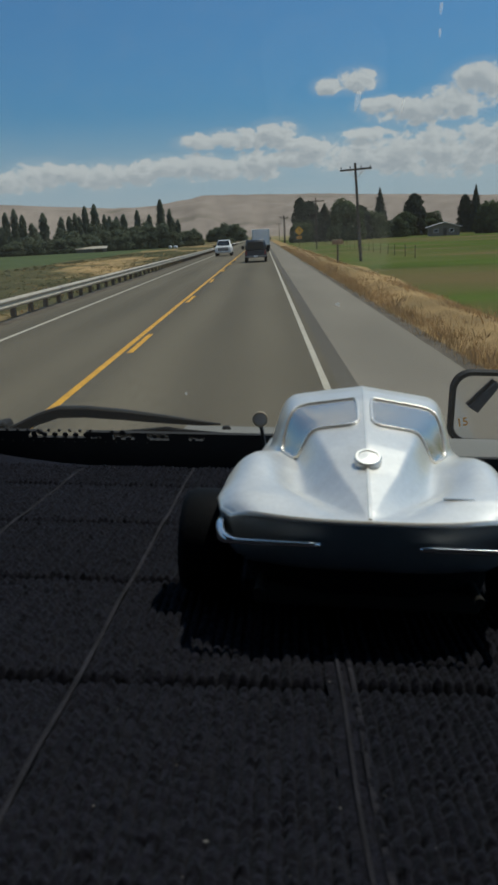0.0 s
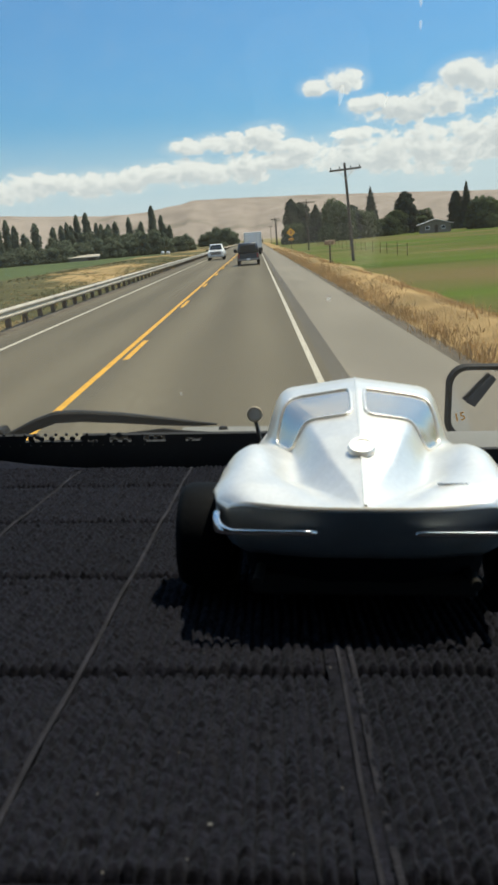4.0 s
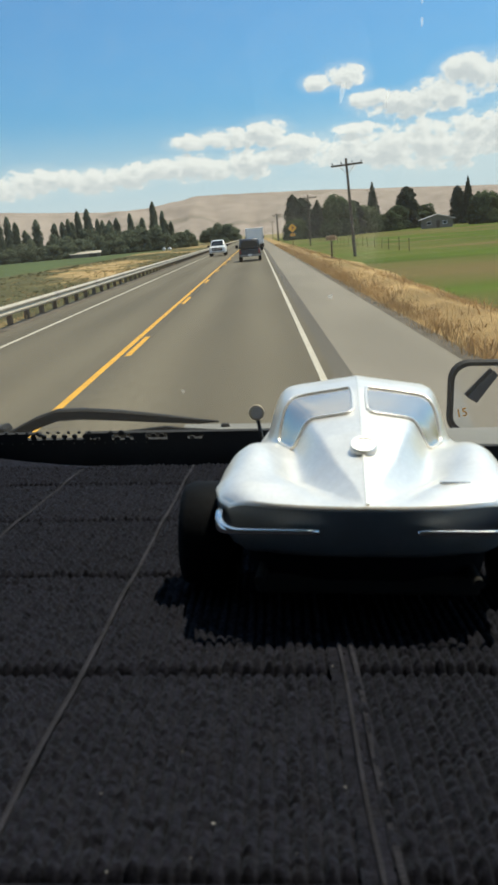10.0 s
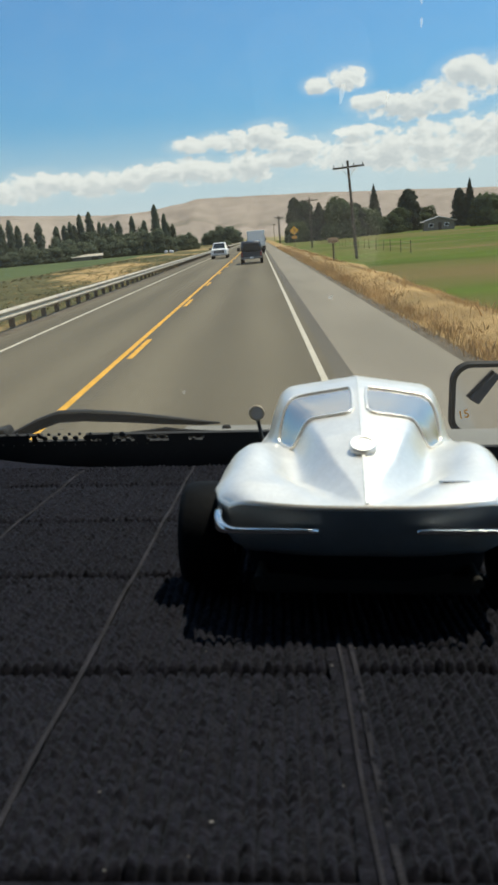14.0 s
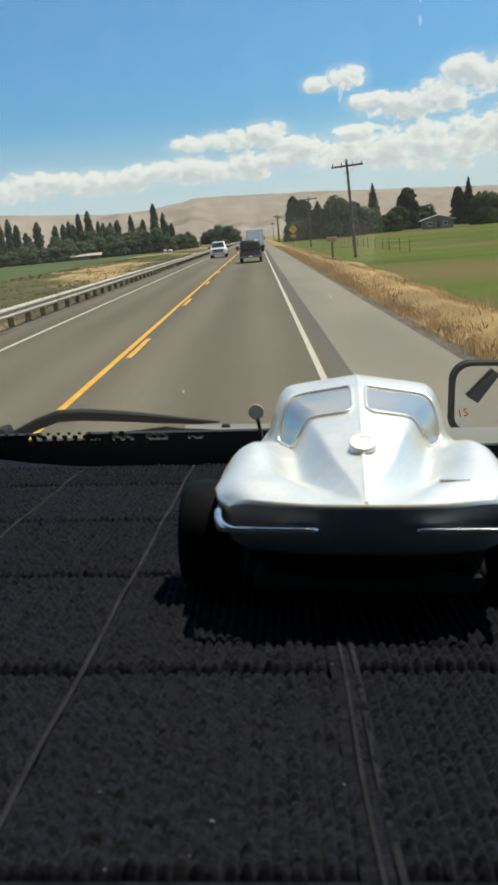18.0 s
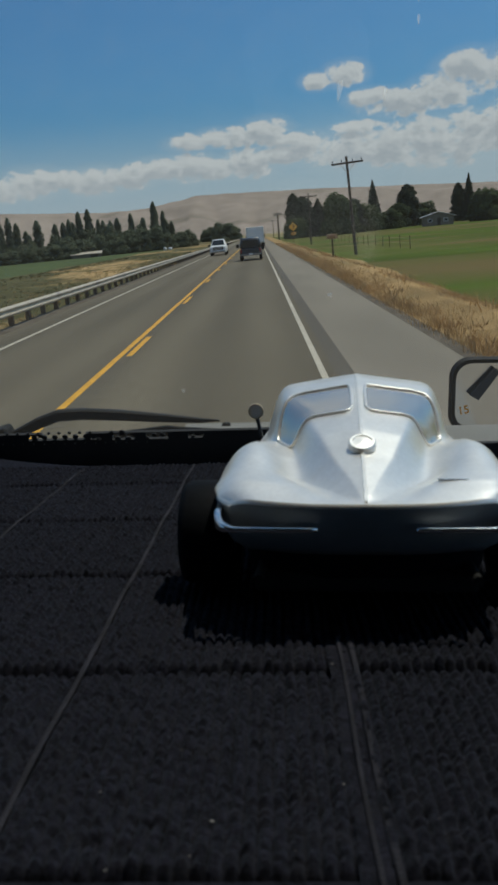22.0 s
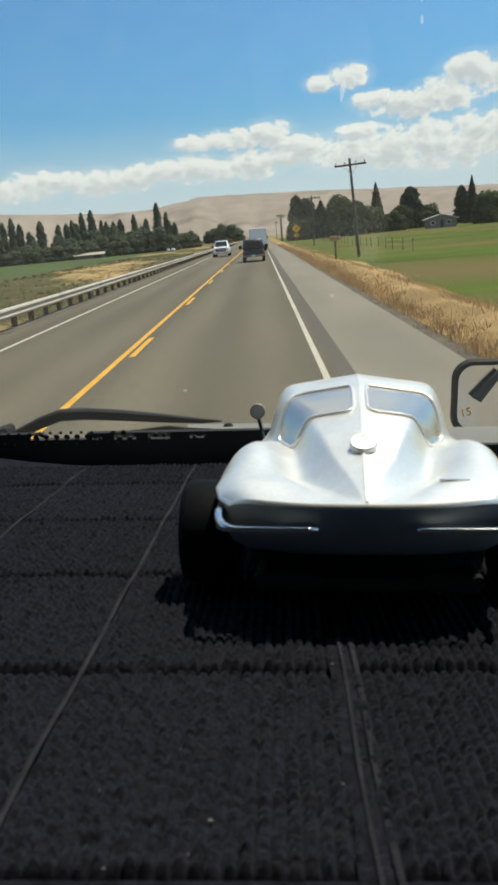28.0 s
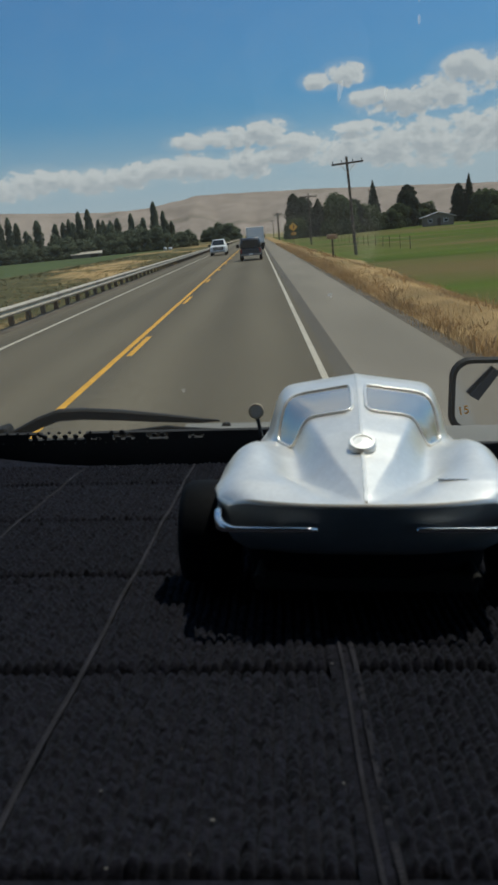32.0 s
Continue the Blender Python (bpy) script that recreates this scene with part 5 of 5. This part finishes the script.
def build_model_car():
    car = thing("model_car", DASH @ at(TAIL_U, TAIL_V, 0.0006, YAW), "silver model sports coupe with split rear window on the mat", "toy car")
    # upper skin
    ns, nx = 150, 110
    verts, faces = [], []
    for i in range(ns + 1):
        s = i / ns
        w = car_width(s)
        for j in range(nx + 1):
            c = -1 + 2 * j / nx
            side, c = math.copysign(1, c), abs(c)
            edge_x = min(sum(crease(s)) * 1.08, 0.93 * w)
            x = side * (edge_x * c / 0.6 if c < 0.6 else edge_x + (w - edge_x) * math.sin((c - 0.6) / 0.4 * math.pi / 2))
            q = x / w
            bow = -0.0030 * (1 - q * q) * max(0.0, 1 - s / 0.12) if s < 0.12 else 0.0
            verts.append((x, s * CAR_L + bow + 0.006 * abs(q) ** 4 * max(0, 1 - s / 0.1), car_top(x, s)))
    for i in range(ns):
        for j in range(nx):
            a = i * (nx + 1) + j
            faces.append((a, a + 1, a + nx + 2, a + nx + 1))
    # rounded flanks and tail down to the sill
    edge = [i * (nx + 1) for i in range(ns, -1, -1)] + list(range(1, nx)) + [i * (nx + 1) + nx for i in range(ns + 1)]
    part("body", (verts, [], faces), "silver", car, smooth=True)
    rings = []
    pts = [Vector(verts[i]) for i in edge]
    for drop, out in ((0.0, 0.0), (0.0006, 0.0006), (0.0012, 0.0006), (0.008, -0.0006), (0.0130, -0.0036), (0.0148, -0.0062), (0.0154, -0.0085), (0.020, -0.009), (0.025, -0.011)):
        ring = []
        for k, p in enumerate(pts):
            c = Vector((0, min(max(p.y, 0.035), CAR_L - 0.03), 0))
            d = Vector((p.x, p.y - c.y, 0))
            d = d.normalized() if d.length > 1e-6 else Vector((0, -1, 0))
            q = p + d * out
            ring.append((q.x, q.y, p.z - drop * (p.z - 0.0085) / 0.025))
        rings.append(ring)
    part("lip", loft(rings[:3], caps=False, closed=False), "silver", car, smooth=True)
    part("lower_body", loft(rings[2:7], caps=False, closed=False), "shaded_panel", car, "silver flanks and tail with shade put into their blue-grey colour", smooth=True)
    part("sill", loft(rings[6:], caps=False, closed=False), "rubber", car, "black tucked-in sill under the body", smooth=True)
    part("underbody", box((0, CAR_L / 2, 0.010), (0.062, CAR_L * 0.93, 0.006), 0.001), "black_metal", car)
    # raised spine down the boat tail
    spine = []
    for i in range(50):
        s = 0.005 + 0.52 * i / 49
        z = car_top(0, s)
        spine.append([(x, s * CAR_L - 0.0035 * max(0.0, 1 - s / 0.12), z + hgt) for x, hgt in ((-0.0006, -0.0003), (-0.0004, 0.00035), (0.0004, 0.00035), (0.0006, -0.0003))])
    part("spine", loft(spine), "silver", car)
    # split rear windows and their rims
    for side in (-1, 1):
        # columns run from the lower edge, which dips round the flank, up to the roof
        glass_rings, k, cols = [], 26, 22
        for i in range(k + 1):
            row = []
            for j in range(cols + 1):
                f = j / cols
                low = float(np.interp(f, (0.0, 0.04, 0.12, 0.60, 0.68, 0.76, 0.86, 0.93, 0.97, 1.0), (0.300, 0.288, 0.284, 0.292, 0.2925, 0.290, 0.287, 0.291, 0.299, 0.316)))
                s = low + (0.412 - low) * i / k
                turn = max(0.0, (s - 0.350) / 0.062)
                bend = 1 - math.sqrt(max(0.0, 1 - turn * turn))
                half = float(np.interp(s, (0.27, 0.30, 0.34, 0.37, 0.412), (0.0222, 0.0250, 0.0277, 0.0288, 0.0292))) - 0.0095 * bend
                x0 = 0.0023 + 0.0012 * bend
                x = side * (x0 + (half - x0) * f)
                bulge = 0.00035 * math.sin(math.pi * f) * math.sin(math.pi * i / k)
                row.append((x, s * CAR_L, car_top(x, s) + 0.0001 + bulge))
            glass_rings.append(row)
        part("rear_window", loft(glass_rings, caps=False, closed=False), "toy_glass", car, "bright reflecting rear quarter of the split window", smooth=True)
        loop = [r[0] for r in glass_rings] + glass_rings[-1][1:] + [r[-1] for r in reversed(glass_rings[:-1])] + list(reversed(glass_rings[0][1:-1]))
        loop.append(loop[0])
        bm = bar([(x, y, z + 0.0002) for x, y, z in loop], 0.0009, 0.0010)
        part("window_rim", bm, "silver", car, smooth=True)
    # fuel cap
    zc = car_top(0, 0.142)
    cap = part("fuel_cap", lathe(((0.0041, -0.0022), (0.0041, 0.0005), (0.0037, 0.0010), (0.0031, 0.0010), (0.0029, 0.0007), (0.0, 0.0009)), 32), "silver", car, "round raised fuel cap",
               smooth=False, m=Matrix.Translation((0, 0.142 * CAR_L, zc + 0.0010)) @ Matrix.Rotation(radians(27), 4, "X"))
    # bumpers, exhausts, tail lamps
    for side in (-1, 1):
        # a straight blade that turns the corner and flares upwards
        pts = [(side * (0.0128 + 0.0217 * i / 7), -0.0043 + 0.0004 * i / 7, 0.0284) for i in range(8)]
        tall = [0.0013] * 8
        for i in range(1, 10):
            a = radians(10 * i)
            pts.append((side * (0.0345 + 0.0058 * math.sin(a)), 0.0026 - 0.0065 * math.cos(a), 0.0284 + 0.0012 * (i / 9) ** 2))
            tall.append(0.0013 + 0.0034 * (i / 9) ** 1.3)
        pts.append((side * 0.0408, 0.014, 0.0298))
        tall.append(0.0040)
        part("bumper", bar(pts, 0.0020, tall), "chrome", car, smooth=True)
        part("exhaust_tip", rod((side * 0.0290, -0.003, 0.0140), (side * 0.0290, 0.02, 0.0140), 0.0014, None, 14), "black_metal", car)
        for y, r, x in ((0.036, 0.0165, 0.0475), (0.150, 0.0165, 0.0335)):
            wheel(car, side * x, y, r, 0.0165 if y < 0.1 else 0.012, "chrome")
    # door mirror on the left flank, panel shut lines
    mirror = part("door_mirror", lathe(((0.0024, -0.0012), (0.0028, -0.0018), (0.0032, -0.0012), (0.0028, 0.0012), (0.0, 0.0026)), 20, "Y"), "galvanised", car, m=at(-0.0400, 0.112, 0.0457), smooth=True)
    # pale plastic stands in for the grey reflection in the mirror
    part("mirror_face", lathe(((0.0, -0.0013), (0.0024, -0.0013), (0.0024, -0.0008), (0.0, -0.0008)), 20, "Y"), "lamp_clear", mirror, "mirror face, pale in place of its reflection")
    part("mirror_stalk", rod((-0.0380, 0.112, 0.035), (-0.0400, 0.112, 0.0442), 0.0008, None, 8), "grey_body", mirror).matrix_basis = at(0.0400, -0.112, -0.0457)
    part("badge", box((0.0245, 0.0125, car_top(0.0245, 0.06) + 0.0002), (0.0085, 0.0008, 0.0006), 0.0002), "rim_grey", car, "small script badge as a plain bar")


M["lint"] = material("pale_lint", (0.14, 0.135, 0.13), 0.8, vary=0.3, scale=300, fine=2000, bump=0, per_island=0.5)
# opaque metal; its warm pale tone stands in for reflections in the windows
M["toy_glass"] = material("toy_window_glass", (0.72, 0.69, 0.64), 0.22, 0.80, vary=0.04, scale=30, fine=200, bump=0)

build_dashboard()
build_mat()
build_lint()
build_cab()
build_windshield()
build_wiper()
build_cowl()
build_hood_mirror()
build_model_car()
